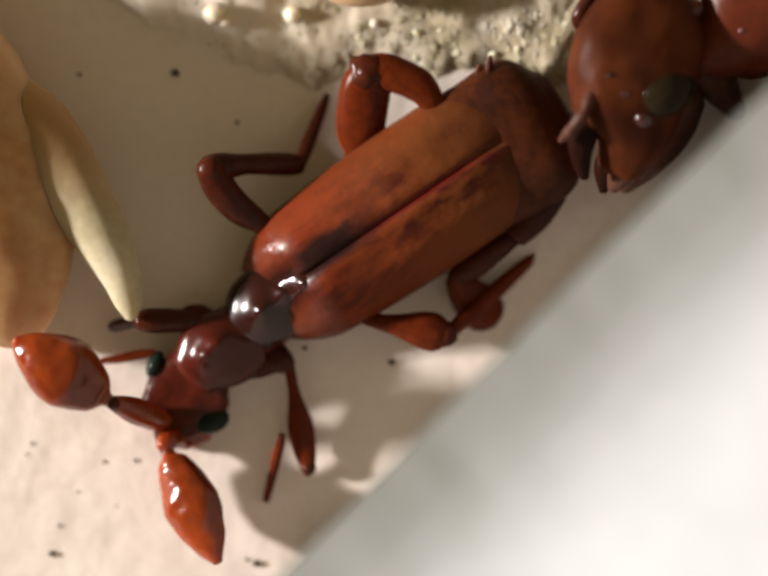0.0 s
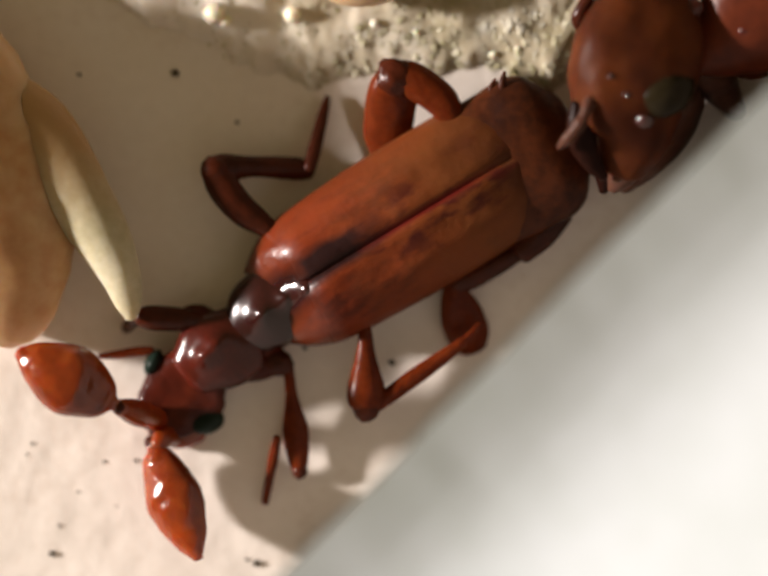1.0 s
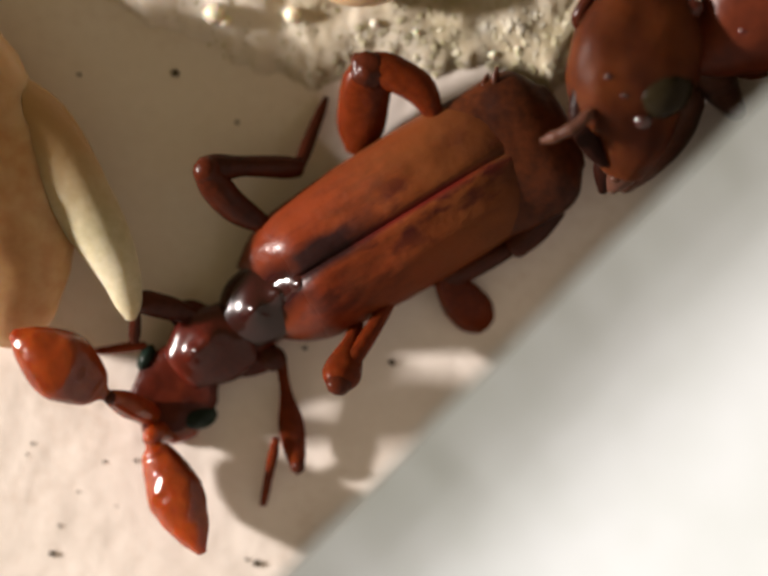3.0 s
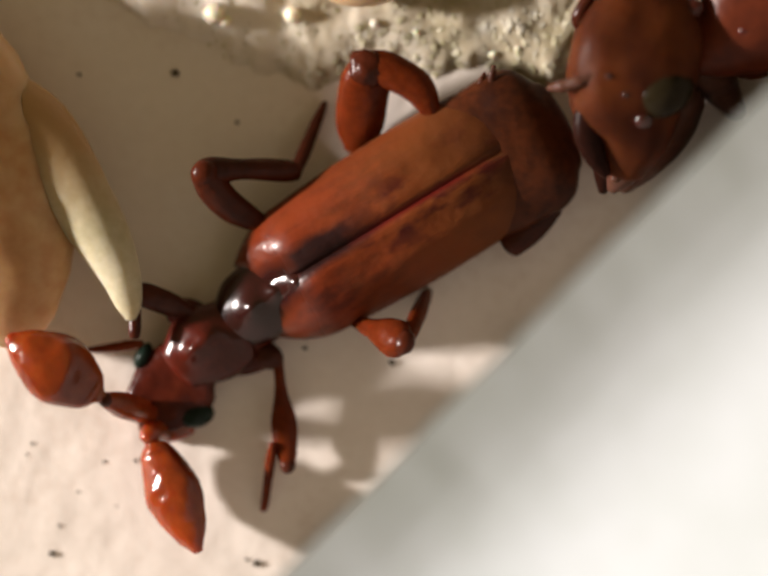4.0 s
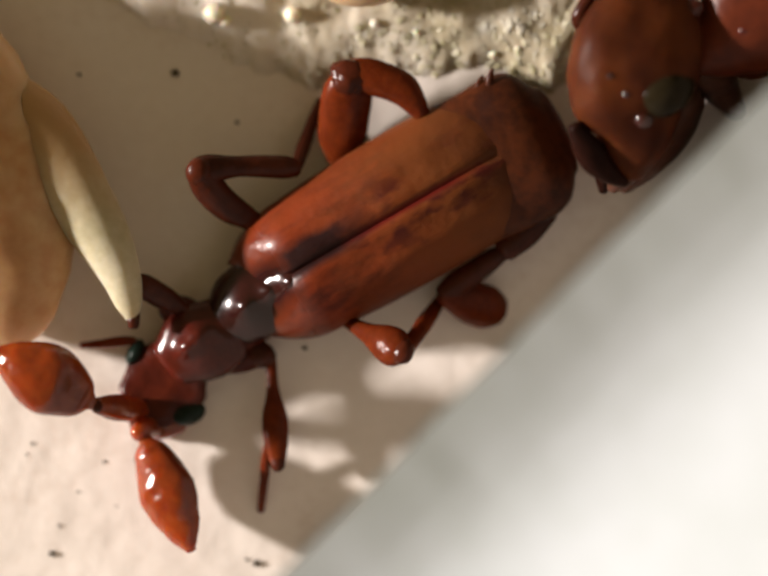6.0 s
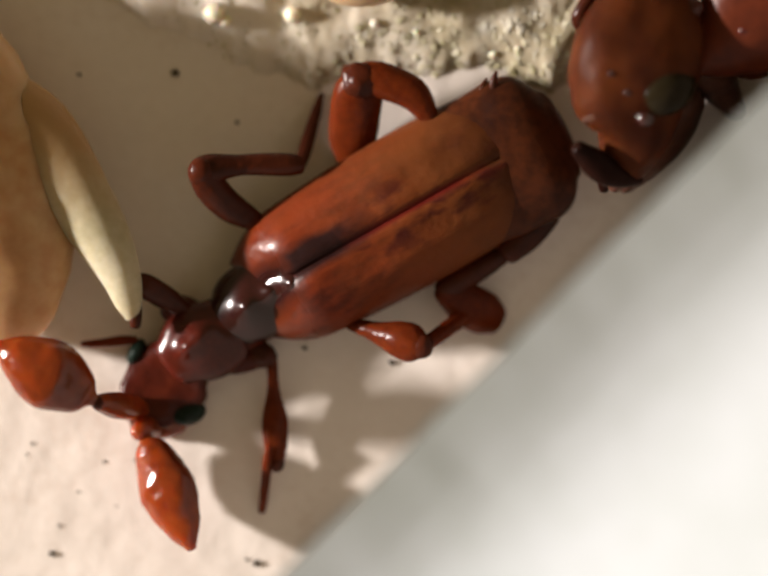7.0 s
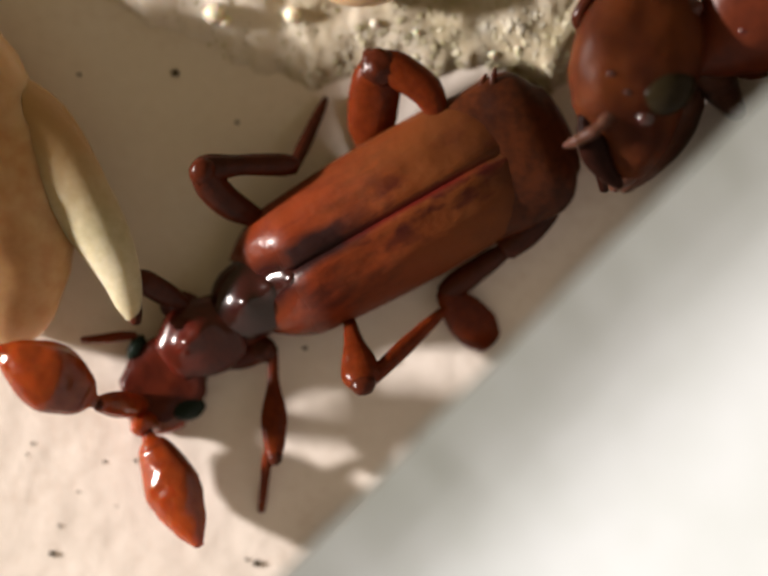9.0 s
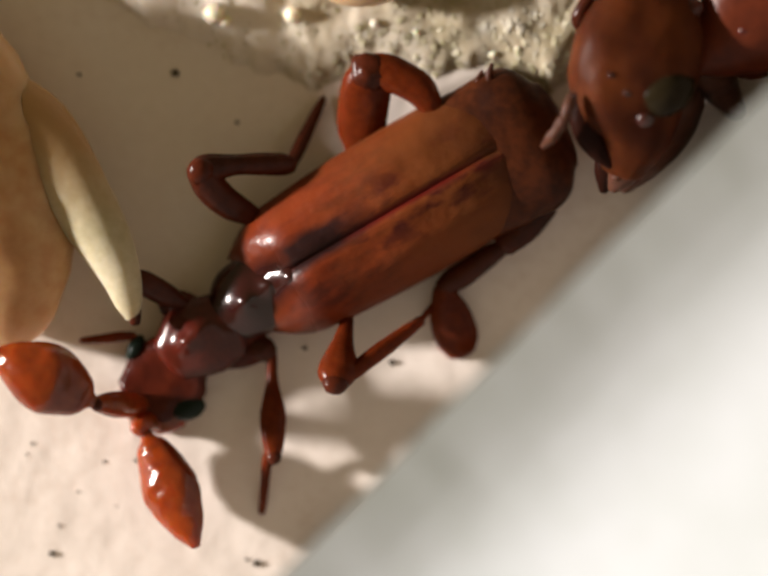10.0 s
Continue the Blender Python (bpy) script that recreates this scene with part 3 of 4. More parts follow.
    part("scape", loft([b_at(-3.065, -2.362, 0.3, 0.17, 0.15), b_at(-3.347, -2.442, 0.34, 0.20, 0.18), b_at(-3.547, -2.505, 0.74, 0.18, 0.24), b_at(-3.626, -2.616, 0.88, 0.14, 0.18)], seg=18), CLUB, head, "orange first antennal joint")
    part("labium", loft([b_at(-3.633, -2.266, 0.26, 0.22, 0.2), b_at(-3.334, -2.395, 0.26, 0.28, 0.22), b_at(-2.986, -2.330, 0.26, 0.22, 0.2)], seg=18, rough=0.1), CLUB, head, "orange-brown mouth underside")
    part("palp", loft([b_at(-3.804, -1.064, 0.65, 0.06, 0.06), b_at(-4.024, -1.097, 0.6, 0.085, 0.08), b_at(-4.349, -1.162, 0.55, 0.075, 0.07), b_at(-4.674, -1.211, 0.5, 0.05, 0.05)], seg=12), LEG, head, "reddish brown jointed palp")
    part("palp", loft([b_at(-3.763, -2.237, 0.45, 0.05, 0.05), b_at(-3.747, -2.399, 0.45, 0.06, 0.06), b_at(-3.699, -2.600, 0.45, 0.04, 0.04)], seg=10), ANT_PALE, head, "pale small mouth palp")


build_beetle_body()


def antenna_club(length, width, height, roll=0.0):
    """A swollen lens-shaped club along +x from its joint."""
    bm = loft([(-0.02, 0, 0, 0.10, 0.10), (0.12, 0, 0, 0.13, 0.12), (0.3, 0, 0, width * 0.60, height * 0.65), (length * 0.42, 0, 0, width, height), (length * 0.62, 0, 0, width * 0.92, height * 0.93), (length * 0.84, 0, 0, width * 0.56, height * 0.6), (length * 0.97, 0, 0, width * 0.2, 0.1)], seg=36, steps=12, cap=0.5, rough=0.03)
    for v in bm.verts:
        u = v.co.x / length
        if 0.15 < u < 0.97:
            v.co.z += 0.045 * noise.noise(v.co * 2.6) + 0.020 * noise.noise(v.co * 6.0)
    bmesh.ops.rotate(bm, verts=bm.verts, matrix=pose(0, 0, 0, roll).to_3x3())
    club = part("antenna_club", bm, CLUB, beetle, "swollen glossy red-orange lens-shaped antennal club")
    for k in range(6):
        x = length * (0.30 + 0.09 * k)
        part("tubercle", blob((x, width * (0.93 - 0.5 * abs(k - 2.2) / 4), 0.05), (0.05, 0.045, 0.05), level=2), CHITIN, club)
    part("joint", blob((0.0, 0, 0.0), (0.13, 0.12, 0.12), level=2), LEG_DARK, club, "dark round antennal joint")
    return club


def limb(name, length, profile, mat, label="", square=2.0, bend=0.0):
    """A leg piece along +x: profile of (share of length, half width, half height)."""
    return part(name, loft([(s * length, bend * 4 * s * (1 - s), 0, w, h) for s, w, h in profile], seg=18, cap=0.5, rough=0.07, square=square), mat, beetle, label)


def leg_piece_tarsus(parent, start, end):
    a, b = Vector(start), Vector(end)
    rows = [(*(a.lerp(b, k / 6)), 0.055 if k % 2 else 0.045, 0.05) for k in range(7)]
    return part("tarsus", loft(rows, seg=10, steps=3), LEG, parent)


FEMUR = ((0.0, 0.10, 0.10), (0.3, 0.16, 0.15), (0.62, 0.29, 0.22), (0.86, 0.31, 0.22), (1.0, 0.20, 0.15))
FEMUR_THIN = ((0.0, 0.10, 0.10), (0.4, 0.20, 0.17), (0.8, 0.21, 0.17), (1.0, 0.15, 0.13))
TIBIA = ((0.0, 0.07, 0.07), (0.3, 0.085, 0.08), (0.8, 0.11, 0.09), (1.0, 0.09, 0.08))
TIBIA_BROAD = ((0.0, 0.16, 0.14), (0.2, 0.26, 0.19), (0.5, 0.37, 0.22), (0.8, 0.36, 0.21), (1.0, 0.26, 0.16))
TIBIA_FRONT = ((0.0, 0.09, 0.08), (0.25, 0.10, 0.09), (0.55, 0.21, 0.12), (0.8, 0.19, 0.11), (1.0, 0.11, 0.08))

CLUB_L = antenna_club(1.92, 0.58, 0.44)
SCAPE_L = limb("scape", 1.62, ((0.0, 0.17, 0.16), (0.3, 0.23, 0.21), (0.7, 0.21, 0.19), (1.0, 0.13, 0.13)), CLUB, "orange first antennal joint")
CLUB_R = antenna_club(2.14, 0.49, 0.36, roll=24)
LEGS = {
    "front_left": (limb("femur", 1.1, FEMUR_THIN, LEG_DARK), limb("tibia", 0.75, TIBIA, LEG_DARK)),
    "mid_left": (limb("femur", 1.35, ((0.0, 0.16, 0.14), (0.4, 0.26, 0.2), (0.75, 0.27, 0.2), (1.0, 0.24, 0.2)), LEG_DARK, bend=0.12), limb("tibia", 1.66, ((0.0, 0.24, 0.18), (0.12, 0.24, 0.18), (0.4, 0.18, 0.14), (0.85, 0.19, 0.15), (1.0, 0.14, 0.12)), LEG_DARK, bend=0.06)),
    "hind_left": (limb("femur", 1.35, ((0.0, 0.14, 0.12), (0.35, 0.28, 0.2), (0.8, 0.30, 0.2), (1.0, 0.26, 0.18)), LEG, bend=-0.24), limb("tibia", 1.42, ((0.0, 0.32, 0.2), (0.15, 0.40, 0.22), (0.5, 0.43, 0.22), (0.8, 0.36, 0.2), (1.0, 0.22, 0.16)), LEG)),
    "front_right": (limb("femur", 0.5, FEMUR_THIN, LEG_DARK), limb("tibia", 1.75, TIBIA_FRONT, LEG)),
    "mid_right": (limb("femur", 1.38, FEMUR, LEG), limb("tibia", 1.95, ((0.0, 0.10, 0.09), (0.25, 0.14, 0.12), (0.6, 0.14, 0.12), (1.0, 0.09, 0.08)), LEG)),
    "hind_right": (limb("femur", 1.40, FEMUR_THIN, LEG_DARK), limb("tibia", 1.15, TIBIA_BROAD, LEG)),
}
part("knee", blob((1.33, 0.0, 0.03), (0.33, 0.31, 0.2), level=3, rough=0.25), LEG_DARK, LEGS["hind_left"][0], "blackish knee joint")
part("knee", blob((1.34, 0.0, 0.03), (0.25, 0.25, 0.2), level=2, rough=0.1), LEG_DARK, LEGS["mid_left"][0], "blackish knee joint")
part("knee", blob((1.36, 0.0, 0.02), (0.20, 0.22, 0.17), level=2, rough=0.1), LEG_DARK, LEGS["mid_right"][0], "blackish knee joint")
part("tip", blob((1.72, 0.0, 0.0), (0.14, 0.13, 0.11), level=2, rough=0.1), LEG_DARK, LEGS["front_right"][1], "dark shin tip")
TARSI = {
    "mid_left": limb("tarsus", 1.28, ((0.0, 0.10, 0.08), (0.3, 0.115, 0.09), (0.7, 0.095, 0.08), (1.0, 0.05, 0.05)), LEG_DARK),
    "front_right": limb("tarsus", 1.2, ((0.0, 0.06, 0.06), (0.3, 0.085, 0.08), (0.7, 0.075, 0.07), (1.0, 0.06, 0.06)), LEG),
}
leg_piece_tarsus(LEGS["mid_right"][1], (1.93, 0, 0), (2.35, 0.08, -0.1))


# ---- dark specks on the floor ----
def build_specks():
    for k, (x, y, r) in enumerate(((-3.456, 3.560, 0.07), (-5.048, 3.536, 0.04), (-5.496, -4.400, 0.06), (-2.112, -4.560, 0.07), (-2.272, -4.496, 0.03), (-2.432, 2.744, 0.04), (-4.112, -2.856, 0.035), (-4.632, -2.880, 0.03), (-5.824, -2.576, 0.028), (-5.912, -2.752, 0.02), (-5.376, -3.936, 0.03), (-5.072, -3.376, 0.02), (-4.432, -3.616, 0.018), (-1.312, -0.992, 0.045), (0.128, -1.232, 0.06))):
        bm = blob((0, 0, 0), (r, r * 0.85, r * 0.6), level=2, rough=0.5)
        ob = part("soil_grain", bm, SOIL)
        ob.location = (x * MM, y * MM, (floor_height(x, y) + r * 0.4) * MM)
        tagged(ob, "tiny dark brown soil grain on the plaster", "soil grain", "soil grains on the floor")


build_specks()


# ---- movement ----
def body_rows():
    """Seconds, shift of the pivot (x, y), turn in degrees."""
    return ((0, 0.000, 0.000, 0.00), (0.5, -0.017, -0.094, -4.26), (1, 0.028, -0.068, -3.00), (1.5, 0.046, -0.065, -2.40), (2, 0.022, -0.079, -4.00), (2.5, -0.044, -0.013, -3.00), (4, -0.141, 0.038, -3.00), (4.5, -0.190, 0.115, -3.00), (5, -0.233, 0.088, -3.00), (5.5, -0.252, 0.068, -3.70), (7, -0.221, 0.046, -4.70), (7.5, -0.201, 0.057, -5.40), (8, -0.190, 0.100, -4.60), (8.5, -0.205, 0.110, -4.40), (9, -0.226, 0.118, -4.7), (9.5, -0.255, 0.145, -4.4), (10, -0.250, 0.138, -4.1))


def body_pose(t):
    rows = body_rows()
    ts = [r[0] for r in rows]
    x, y, a = (float(np.interp(t, ts, [r[k] for r in rows])) for k in (1, 2, 3))
    return pose((PIVOT.x + x) * MM, (PIVOT.y + y) * MM, 0, 0, 0, a)


def aimed(origin, way, up=Vector((0, 0, 1))):
    """A pose (metres) at origin (millimetres) with +x along way and z as far up as may be."""
    x = way.normalized()
    y = up.cross(x)
    if y.length < 0.05:
        y = Vector((0, 1, 0))
    y.normalize()
    z = x.cross(y)
    m = Matrix((x, y, z)).transposed().to_4x4()
    m.translation = Vector(origin) * MM
    return m


def reach(start, x, y, length, sign, lowest=0.06):
    """The way of a piece of that length from start towards (x, y), rising or sinking as the length leaves over."""
    d = Vector((x - start.x, y - start.y, 0))
    spare = length * length - d.length_squared
    rise = sign * math.sqrt(spare) if spare > 0 else 0.0
    if sign < 0:
        rise = max(rise, min(0, lowest - start.z))
    elif rise > 0.55 * length:
        rise = 0.55 * length
    return Vector((d.x, d.y, rise)).normalized()


def move_leg(name, hip, hip_z, lf, lt, rows, knee_sign=1.0, tucked=False, lift=0.0):
    """Rows: seconds, knee (x, y), foot (x, y) in the place; the hip rides on the body, or slides under it when tucked."""
    femur, tibia = LEGS[name]
    keys_f, keys_t = [], []
    for t, kx, ky, fx, fy in rows:
        m = body_pose(t)
        inv = m.inverted()
        h = (m @ (Vector((hip[0] - PIVOT.x, hip[1] - PIVOT.y, hip_z * 0.8)) * MM)) / MM
        way = reach(h, kx, ky, lf, knee_sign)
        if tucked:
            way = Vector((kx - h.x, ky - h.y, 0)).normalized()
            h = Vector((kx, ky, hip_z * 0.8)) - way * lf
        knee = h + way * lf
        down = (reach(knee, fx, fy, lt, -1) + Vector((0, 0, lift))).normalized()
        r = inv.to_3x3()
        keys_f.append((t, aimed((inv @ (h * MM)) / MM, r @ way)))
        keys_t.append((t, aimed((inv @ (knee * MM)) / MM, r @ down)))
    walk(femur, keys_f)
    walk(tibia, keys_t)


def planted(ob, rows):
    """A piece between two places: seconds, start (x, y, z), end (x, y, z)."""
    keys = []
    for t, ax, ay, az, bx, by, bz in rows:
        inv = body_pose(t).inverted()
        a, b = Vector((ax, ay, az)), Vector((bx, by, bz))
        keys.append((t, aimed((inv @ (a * MM)) / MM, inv.to_3x3() @ (b - a))))
    walk(ob, keys)


def move_ant():
    """The head sways a little; the mandible bites and the palp strokes. Rows: seconds, root and tip on the ant's plan."""
    head, mand, palp = ANT_PARTS
    sway = ((0, 0, 0), (1, 0.3, 0.2), (2, -0.4, 0), (2.5, 0.6, -0.5), (4, 0.4, -0.3), (5, 0.6, -0.4), (5.5, 0.5, -0.3), (7, -0.4, 0.4), (8, -0.6, 0.6), (9, -0.5, 0.5), (10, 0, 0.3))
    walk(head, [(t, pose(0, 0, 0, a, b, 0)) for t, a, b in sway])
    bites = [(0, 1200, 240, 1184, 350), (0.5, 1199, 262, 1213, 358), (1, 1184, 250, 1220, 360), (1.5, 1186, 215, 1232, 335), (2, 1198, 270, 1208, 362), (2.5, 1184, 215, 1228, 345), (4, 1198, 240, 1230, 370), (4.5, 1198, 240, 1236, 366), (5, 1206, 225, 1226, 340), (5.5, 1192, 255, 1234, 356), (7, 1206, 326, 1256, 352), (7.5, 1218, 320, 1268, 352), (8, 1192, 250, 1246, 354), (8.5, 1198, 276, 1244, 368), (9, 1204, 276, 1246, 362), (10, 1190, 230, 1240, 346)]
    licks = [(0, 1206, 189, 1156, 281), (0.5, 1226, 167, 1170, 231), (1, 1203, 203, 1156, 289), (1.5, 1180, 160, 1128, 240), (2, 1199, 231, 1159, 324), (2.3, 1197, 280, 1110, 340), (2.5, 1160, 318, 1030, 331), (2.8, 1190, 270, 1120, 320), (4, 1226, 140, 1165, 168), (4.5, 1237, 157, 1174, 214), (5, 1150, 185, 1118, 300), (5.5, 1268, 161, 1227, 224), (7, 1280, 176, 1230, 222), (7.5, 1244, 290, 1188, 334), (8, 1206, 340, 1262, 368), (8.5, 1240, 209, 1189, 286), (9, 1246, 232, 1192, 276), (10, 1164, 200, 1134, 264)]
    walk(mand, [(t, aimed(ant_at(a, b, 2.6), Vector((c - a, b - d, -25)))) for t, a, b, c, d in bites])
    walk(palp, [(t, aimed(ant_at(a, b, 3.05), Vector((c - a, b - d, -18)))) for t, a, b, c, d in licks])


def motions():
    walk(beetle, [(r[0], body_pose(r[0])) for r in body_rows()])
    left_club = [(0, -4.415, -1.865, 1.86, -5.868, -0.928, 2.08), (0.5, -4.335, -1.784, 1.86, -5.763, -0.525, 2.08), (1, -4.294, -1.945, 1.86, -5.973, -1.009, 2.08), (1.5, -4.302, -1.913, 1.86, -6.119, -1.187, 2.08), (2, -4.496, -1.897, 1.86, -5.941, -0.783, 2.08), (2.5, -4.415, -1.784, 1.86, -5.989, -0.686, 2.08), (4, -4.52, -1.824, 1.86, -6.151, -0.767, 2.08), (4.5, -4.601, -1.784, 1.86, -6.215, -0.726, 2.08), (5, -4.641, -1.929, 1.86, -6.296, -1.074, 2.08), (5.5, -4.641, -1.929, 1.86, -6.296, -1.049, 2.08), (7, -4.641, -1.865, 1.86, -6.248, -0.928, 2.08), (7.5, -4.658, -1.784, 1.86, -6.232, -0.807, 2.08), (8, -4.617, -1.865, 1.86, -6.248, -0.928, 2.08), (8.5, -4.617, -1.889, 1.86, -6.248, -0.969, 2.08), (9, -4.617, -1.889, 1.86, -6.248, -1.009, 2.08), (9.5, -4.633, -1.905, 1.86, -6.272, -1.049, 2.08), (10, -4.649, -1.889, 1.86, -6.296, -1.049, 2.08)]
    planted(CLUB_L, left_club)
    root = Vector(b_at(-3.62, -2.20, 0.55)) * MM
    planted(SCAPE_L, [(t, *(body_pose(t) @ root / MM), x, y, z) for t, x, y, z, *_ in left_club])
    planted(CLUB_R, [(0, -3.593, -2.648, 0.54, -2.706, -4.532, 0.98), (0.5, -3.835, -2.527, 0.54, -3.054, -4.492, 0.98), (1, -3.835, -2.551, 0.54, -3.029, -4.475, 0.98), (1.5, -3.673, -2.567, 0.54, -2.868, -4.475, 0.98), (2, -3.778, -2.527, 0.54, -2.908, -4.475, 0.98), (2.5, -3.835, -2.511, 0.54, -2.924, -4.427, 0.98), (4, -3.875, -2.446, 0.54, -3.005, -4.411, 0.98), (4.5, -3.996, -2.325, 0.54, -3.191, -4.29, 0.98), (5, -3.956, -2.406, 0.54, -3.086, -4.37, 0.98), (5.5, -3.956, -2.43, 0.54, -3.11, -4.395, 0.98), (7, -3.956, -2.39, 0.54, -3.11, -4.37, 0.98), (7.5, -4.021, -2.374, 0.54, -3.248, -4.33, 0.98), (8, -3.94, -2.349, 0.54, -3.029, -4.314, 0.98), (8.5, -3.916, -2.374, 0.54, -2.989, -4.314, 0.98), (9, -3.916, -2.374, 0.54, -2.989, -4.314, 0.98), (9.5, -3.94, -2.349, 0.54, -3.029, -4.29, 0.98), (10, -3.94, -2.374, 0.54, -3.046, -4.314, 0.98)])
    move_leg("front_left", (-2.952, -0.536), 0.75, 1.1, 0.75, [(0, -3.968, -0.536, -4.496, -0.640), (0.5, -3.992, -0.512, -4.496, -0.672), (1, -3.952, -0.480, -4.272, -0.672), (2, -3.904, -0.416, -4.176, -0.752), (2.5, -3.872, -0.320, -4.128, -0.816), (4, -3.848, -0.136, -4.096, -0.816), (5, -3.824, -0.032, -4.096, -0.776), (10, -3.840, 0.032, -4.080, -0.752)], 0.4)
    move_leg("mid_left", (-1.952, 1.024), 0.9, 1.35, 1.66, [(0, -2.848, 1.944, -1.376, 2.024), (1, -2.792, 1.944, -1.216, 1.944), (2.5, -2.872, 1.944, -1.352, 1.984), (4.5, -2.992, 1.944, -1.472, 1.968), (7.5, -2.952, 1.944, -1.312, 2.024), (8.5, -2.976, 1.920, -1.432, 2.024), (10, -3.008, 1.920, -1.512, 2.024)])
    move_leg("hind_left", (0.848, 2.904), 1.05, 1.35, 1.42, [(0, -0.272, 3.552, -0.448, 2.216), (0.5, 0.008, 3.368, -0.152, 2.072), (1, 0.168, 3.472, 0.008, 2.176), (1.5, 0.184, 3.512, 0.024, 2.216), (2, 0.088, 3.464, -0.072, 2.168), (2.5, -0.232, 3.568, -0.392, 2.272), (4, -0.288, 3.624, -0.448, 2.328), (4.5, -0.424, 3.648, -0.584, 2.352), (5, -0.832, 3.392, -0.992, 2.096), (5.5, -0.720, 3.432, -0.880, 2.136), (7, -0.408, 3.416, -0.568, 2.120), (7.5, -0.352, 3.280, -0.512, 1.984), (8, -0.192, 3.464, -0.352, 2.168), (8.5, -0.096, 3.576, -0.256, 2.280), (9, -0.096, 3.648, -0.256, 2.352), (9.5, -0.088, 3.696, -0.248, 2.400), (10, -0.264, 3.568, -0.424, 2.272)], tucked=True)
    move_leg("front_right", (-1.992, -1.016), 0.50, 0.5, 1.75, [(0, -1.696, -1.200, -1.256, -2.936), (0.5, -1.713, -1.294, -1.400, -2.992), (1, -1.668, -1.268, -1.392, -3.008), (1.5, -1.650, -1.265, -1.368, -3.040), (2, -1.674, -1.279, -1.400, -3.008), (2.5, -1.740, -1.213, -1.344, -2.960), (4, -1.837, -1.162, -1.584, -2.944), (4.5, -1.886, -1.081, -1.600, -2.992), (5, -1.929, -1.107, -1.672, -2.936), (5.5, -1.948, -1.128, -1.728, -2.936), (7, -1.917, -1.150, -1.768, -2.912), (7.5, -1.897, -1.141, -1.832, -2.856), (8, -1.886, -1.094, -1.760, -2.912), (8.5, -1.901, -1.085, -1.784, -2.944), (9, -1.922, -1.046, -1.792, -2.944), (9.5, -1.951, -1.006, -1.832, -2.960), (10, -1.946, -1.034, -1.808, -2.960)], 0.0, lift=0.13)
    move_leg("mid_right", (-0.312, -0.512), 0.8, 1.38, 1.95, [(0, 1.088, -0.776, 2.328, 0.384), (0.4, 1.088, -0.776, 2.328, 0.384), (0.5, 0.20, -1.66, 1.62, -0.60), (0.6, 0.0, -1.86, 1.7, -0.75), (0.8, -0.232, -2.096, 1.448, -0.976), (1, -0.288, -2.064, 1.296, -0.896), (1.2, -0.368, -2.000, 1.216, -0.984), (1.4, -0.704, -1.816, 1.168, -1.136), (1.6, -0.704, -1.816, 1.168, -1.136), (1.8, -0.752, -1.984, 0.880, -1.312), (1.84, -0.65, -1.85, 0.82, -2.70), (1.89, -0.55, -1.65, -0.25, -3.32), (1.94, -0.42, -1.42, -1.27, -2.89), (2, -0.28, -1.22, -1.98, -1.86), (2.1, 0.368, -0.336, -0.832, -1.456), (2.3, 0.45, -0.24, -0.72, -1.45), (2.5, 0.56, -0.15, -0.50, -1.45), (2.56, 0.2, -0.85, -0.2, -1.75), (2.62, -0.25, -1.30, 0.35, -1.75), (2.66, -0.52, -1.45, 0.65, -0.85), (2.7, -0.74, -1.53, 0.16, -0.12), (3.2, -0.552, -1.376, 0.34, -0.10), (3.5, -0.112, -1.096, 0.672, -0.176), (3.8, 0.128, -0.816, 0.704, -0.096), (4, 0.128, -0.800, 0.704, -0.096), (4.25, -0.312, -1.232, 0.672, -0.056), (4.5, -0.80, -1.35, 0.40, -0.05), (4.6, -1.02, -1.45, -0.10, -0.20), (4.8, -0.80, -1.43, 0.10, -0.12), (5.2, -0.552, -1.256, 0.488, -0.056), (5.3, -0.368, -1.096, 0.768, 0.144), (5.4, -0.368, -1.096, 0.768, 0.144), (5.5, 0.168, -0.960, 0.888, -0.096), (5.7, 0.192, -0.960, 0.888, -0.096), (6.8, 0.368, -0.992, 1.328, -0.416), (7, 0.648, -0.960, 1.608, -0.256), (7.1, 0.648, -0.960, 1.608, -0.256), (7.25, -0.112, -1.776, 1.088, -0.736), (7.4, -0.072, -1.856, 1.088, -0.576), (7.5, -0.072, -1.816, 1.088, -0.456), (7.7, -0.152, -1.736, 1.048, -0.496), (8.1, -0.152, -1.576, 1.008, -0.416), (8.5, -0.272, -1.536, 0.968, -0.416), (9, -0.352, -1.520, 0.928, -0.416), (9.5, -0.512, -1.496, 0.848, -0.456), (9.8, -0.672, -1.536, 0.768, -0.496), (10, -0.792, -1.536, 0.608, -0.536)])
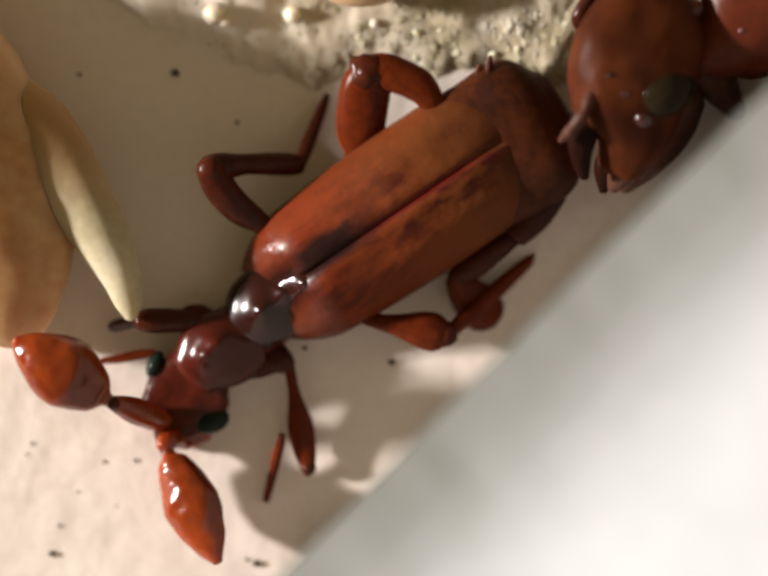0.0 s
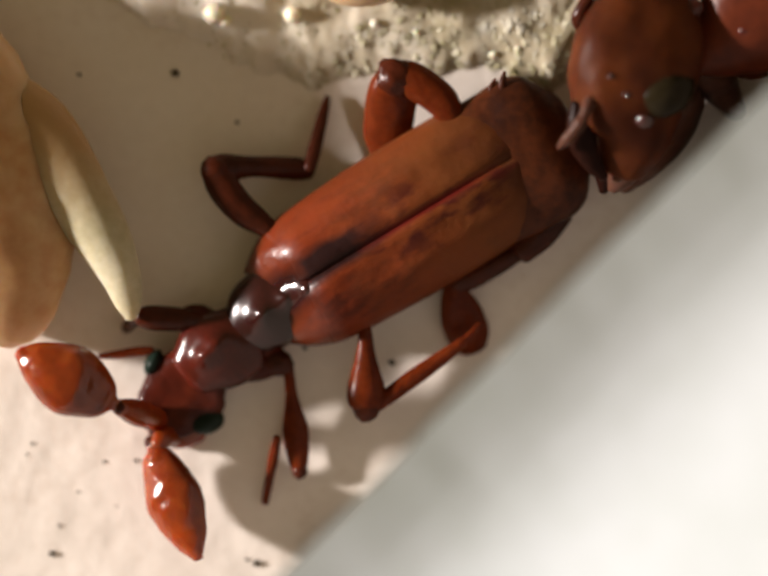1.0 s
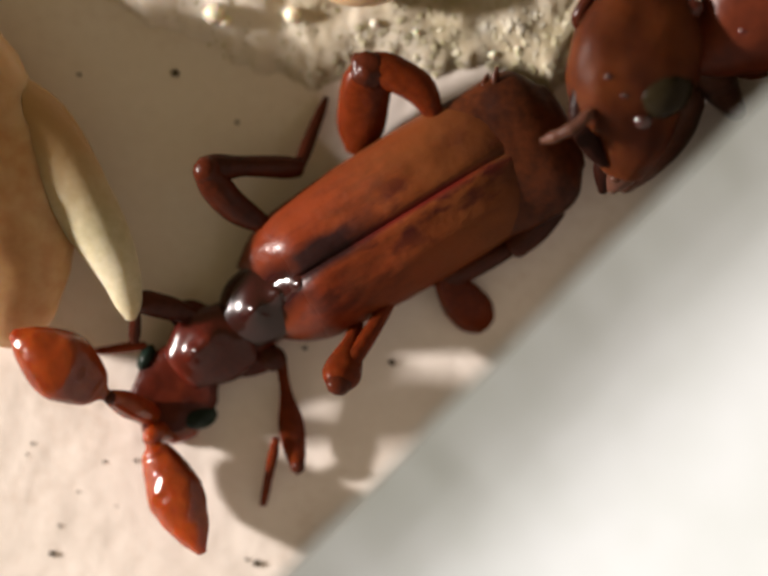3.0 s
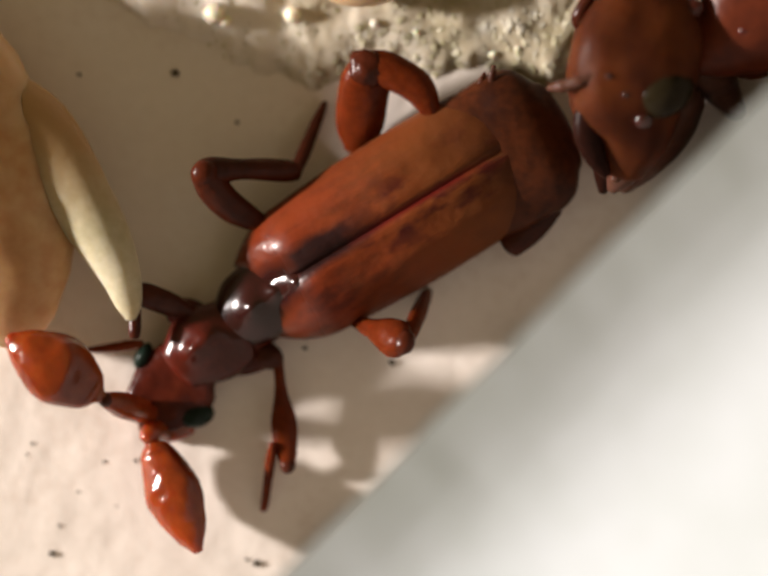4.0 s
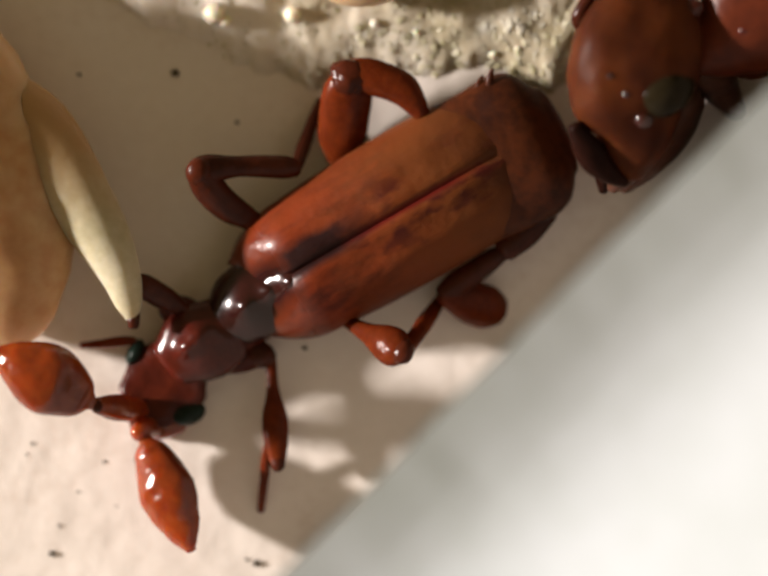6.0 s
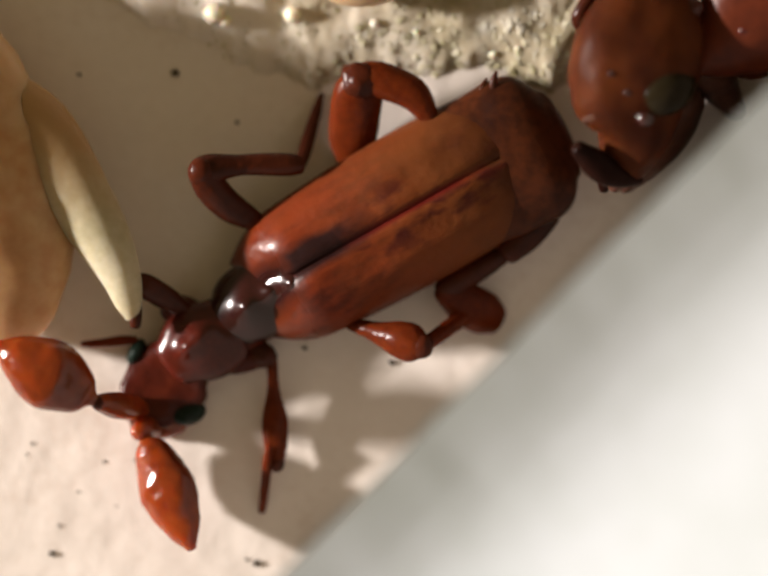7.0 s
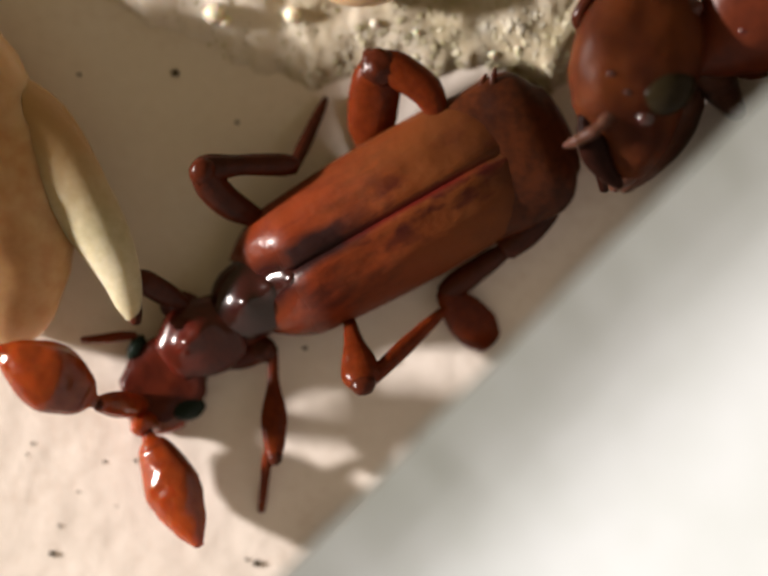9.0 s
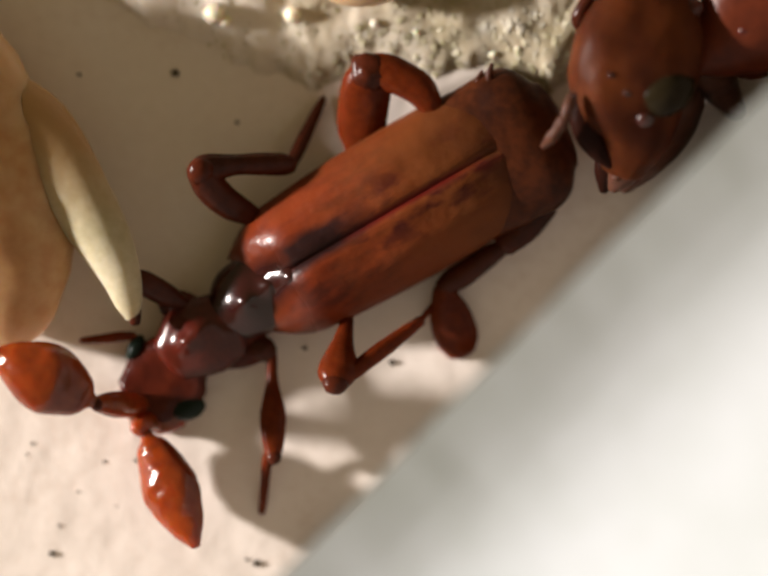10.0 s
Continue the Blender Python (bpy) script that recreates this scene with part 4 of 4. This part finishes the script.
    move_leg("hind_right", (2.288, 0.944), 0.55, 1.40, 1.15, [(0, 1.22, 0.18, 1.60, -0.34), (0.4, 1.2, 0.18, 1.55, -0.30), (0.7, 1.12, 0.06, 1.55, -0.60), (1, 1.024, -0.016, 1.408, -0.816), (1.3, 1.06, 0.0, 1.46, -0.78), (1.38, 1.02, 0.0, 0.75, -0.98), (1.45, 0.95, 0.0, -0.15, -0.85), (1.6, 0.95, 0.0, -0.15, -0.85), (1.68, 1.05, 0.0, 0.80, -1.0), (1.76, 1.18, 0.0, 1.75, -0.80), (2, 1.184, -0.016, 1.808, -0.816), (2.3, 1.35, 0.70, 2.02, 0.42), (2.5, 1.528, 1.344, 2.048, 1.504), (2.6, 1.30, 0.70, 1.95, 0.30), (2.7, 1.10, 0.12, 1.40, -0.58), (3.2, 1.2, 0.4, 1.70, -0.16), (3.6, 1.45, 1.1, 2.03, 1.0), (4, 1.528, 1.344, 2.048, 1.504), (4.4, 1.528, 1.344, 2.048, 1.504), (4.5, 1.30, 0.75, 1.95, 0.45), (4.6, 1.088, 0.184, 1.60, -0.20), (5, 1.048, 0.144, 1.768, -0.136), (5.5, 1.248, 0.104, 1.728, -0.256), (7, 1.208, 0.104, 1.808, -0.496), (7.5, 1.128, -0.096, 1.888, -0.416), (8, 1.088, -0.096, 1.808, -0.496), (8.5, 0.968, -0.176, 1.608, -0.656), (9, 0.968, -0.096, 1.608, -0.736), (9.5, 0.928, -0.136, 1.552, -0.776), (10, 0.888, -0.056, 1.248, -0.936)], 0.1)
    planted(TARSI["mid_left"], [(0, -1.389, 2.043, 0.45, -0.908, 3.267, 0.08), (1, -1.228, 1.962, 0.45, -0.908, 3.267, 0.08), (2.5, -1.365, 2.003, 0.45, -0.908, 3.267, 0.08), (4.5, -1.486, 1.987, 0.45, -1.005, 3.145, 0.08), (7.5, -1.324, 2.043, 0.45, -1.005, 3.145, 0.08), (8.5, -1.446, 2.043, 0.45, -1.005, 3.145, 0.08), (10, -1.526, 2.043, 0.45, -1.005, 3.145, 0.08)])
    planted(TARSI["front_right"], [(0, -1.679, -2.422, 0.55, -1.994, -3.68, 0.07), (1, -1.76, -2.454, 0.55, -1.994, -3.68, 0.07), (2.5, -1.744, -2.454, 0.55, -2.01, -3.68, 0.07), (4.5, -1.873, -2.518, 0.55, -2.01, -3.68, 0.07), (7, -1.889, -2.615, 0.55, -2.018, -3.68, 0.07), (10, -1.905, -2.631, 0.55, -2.018, -3.68, 0.07)])
    move_ant()


motions()
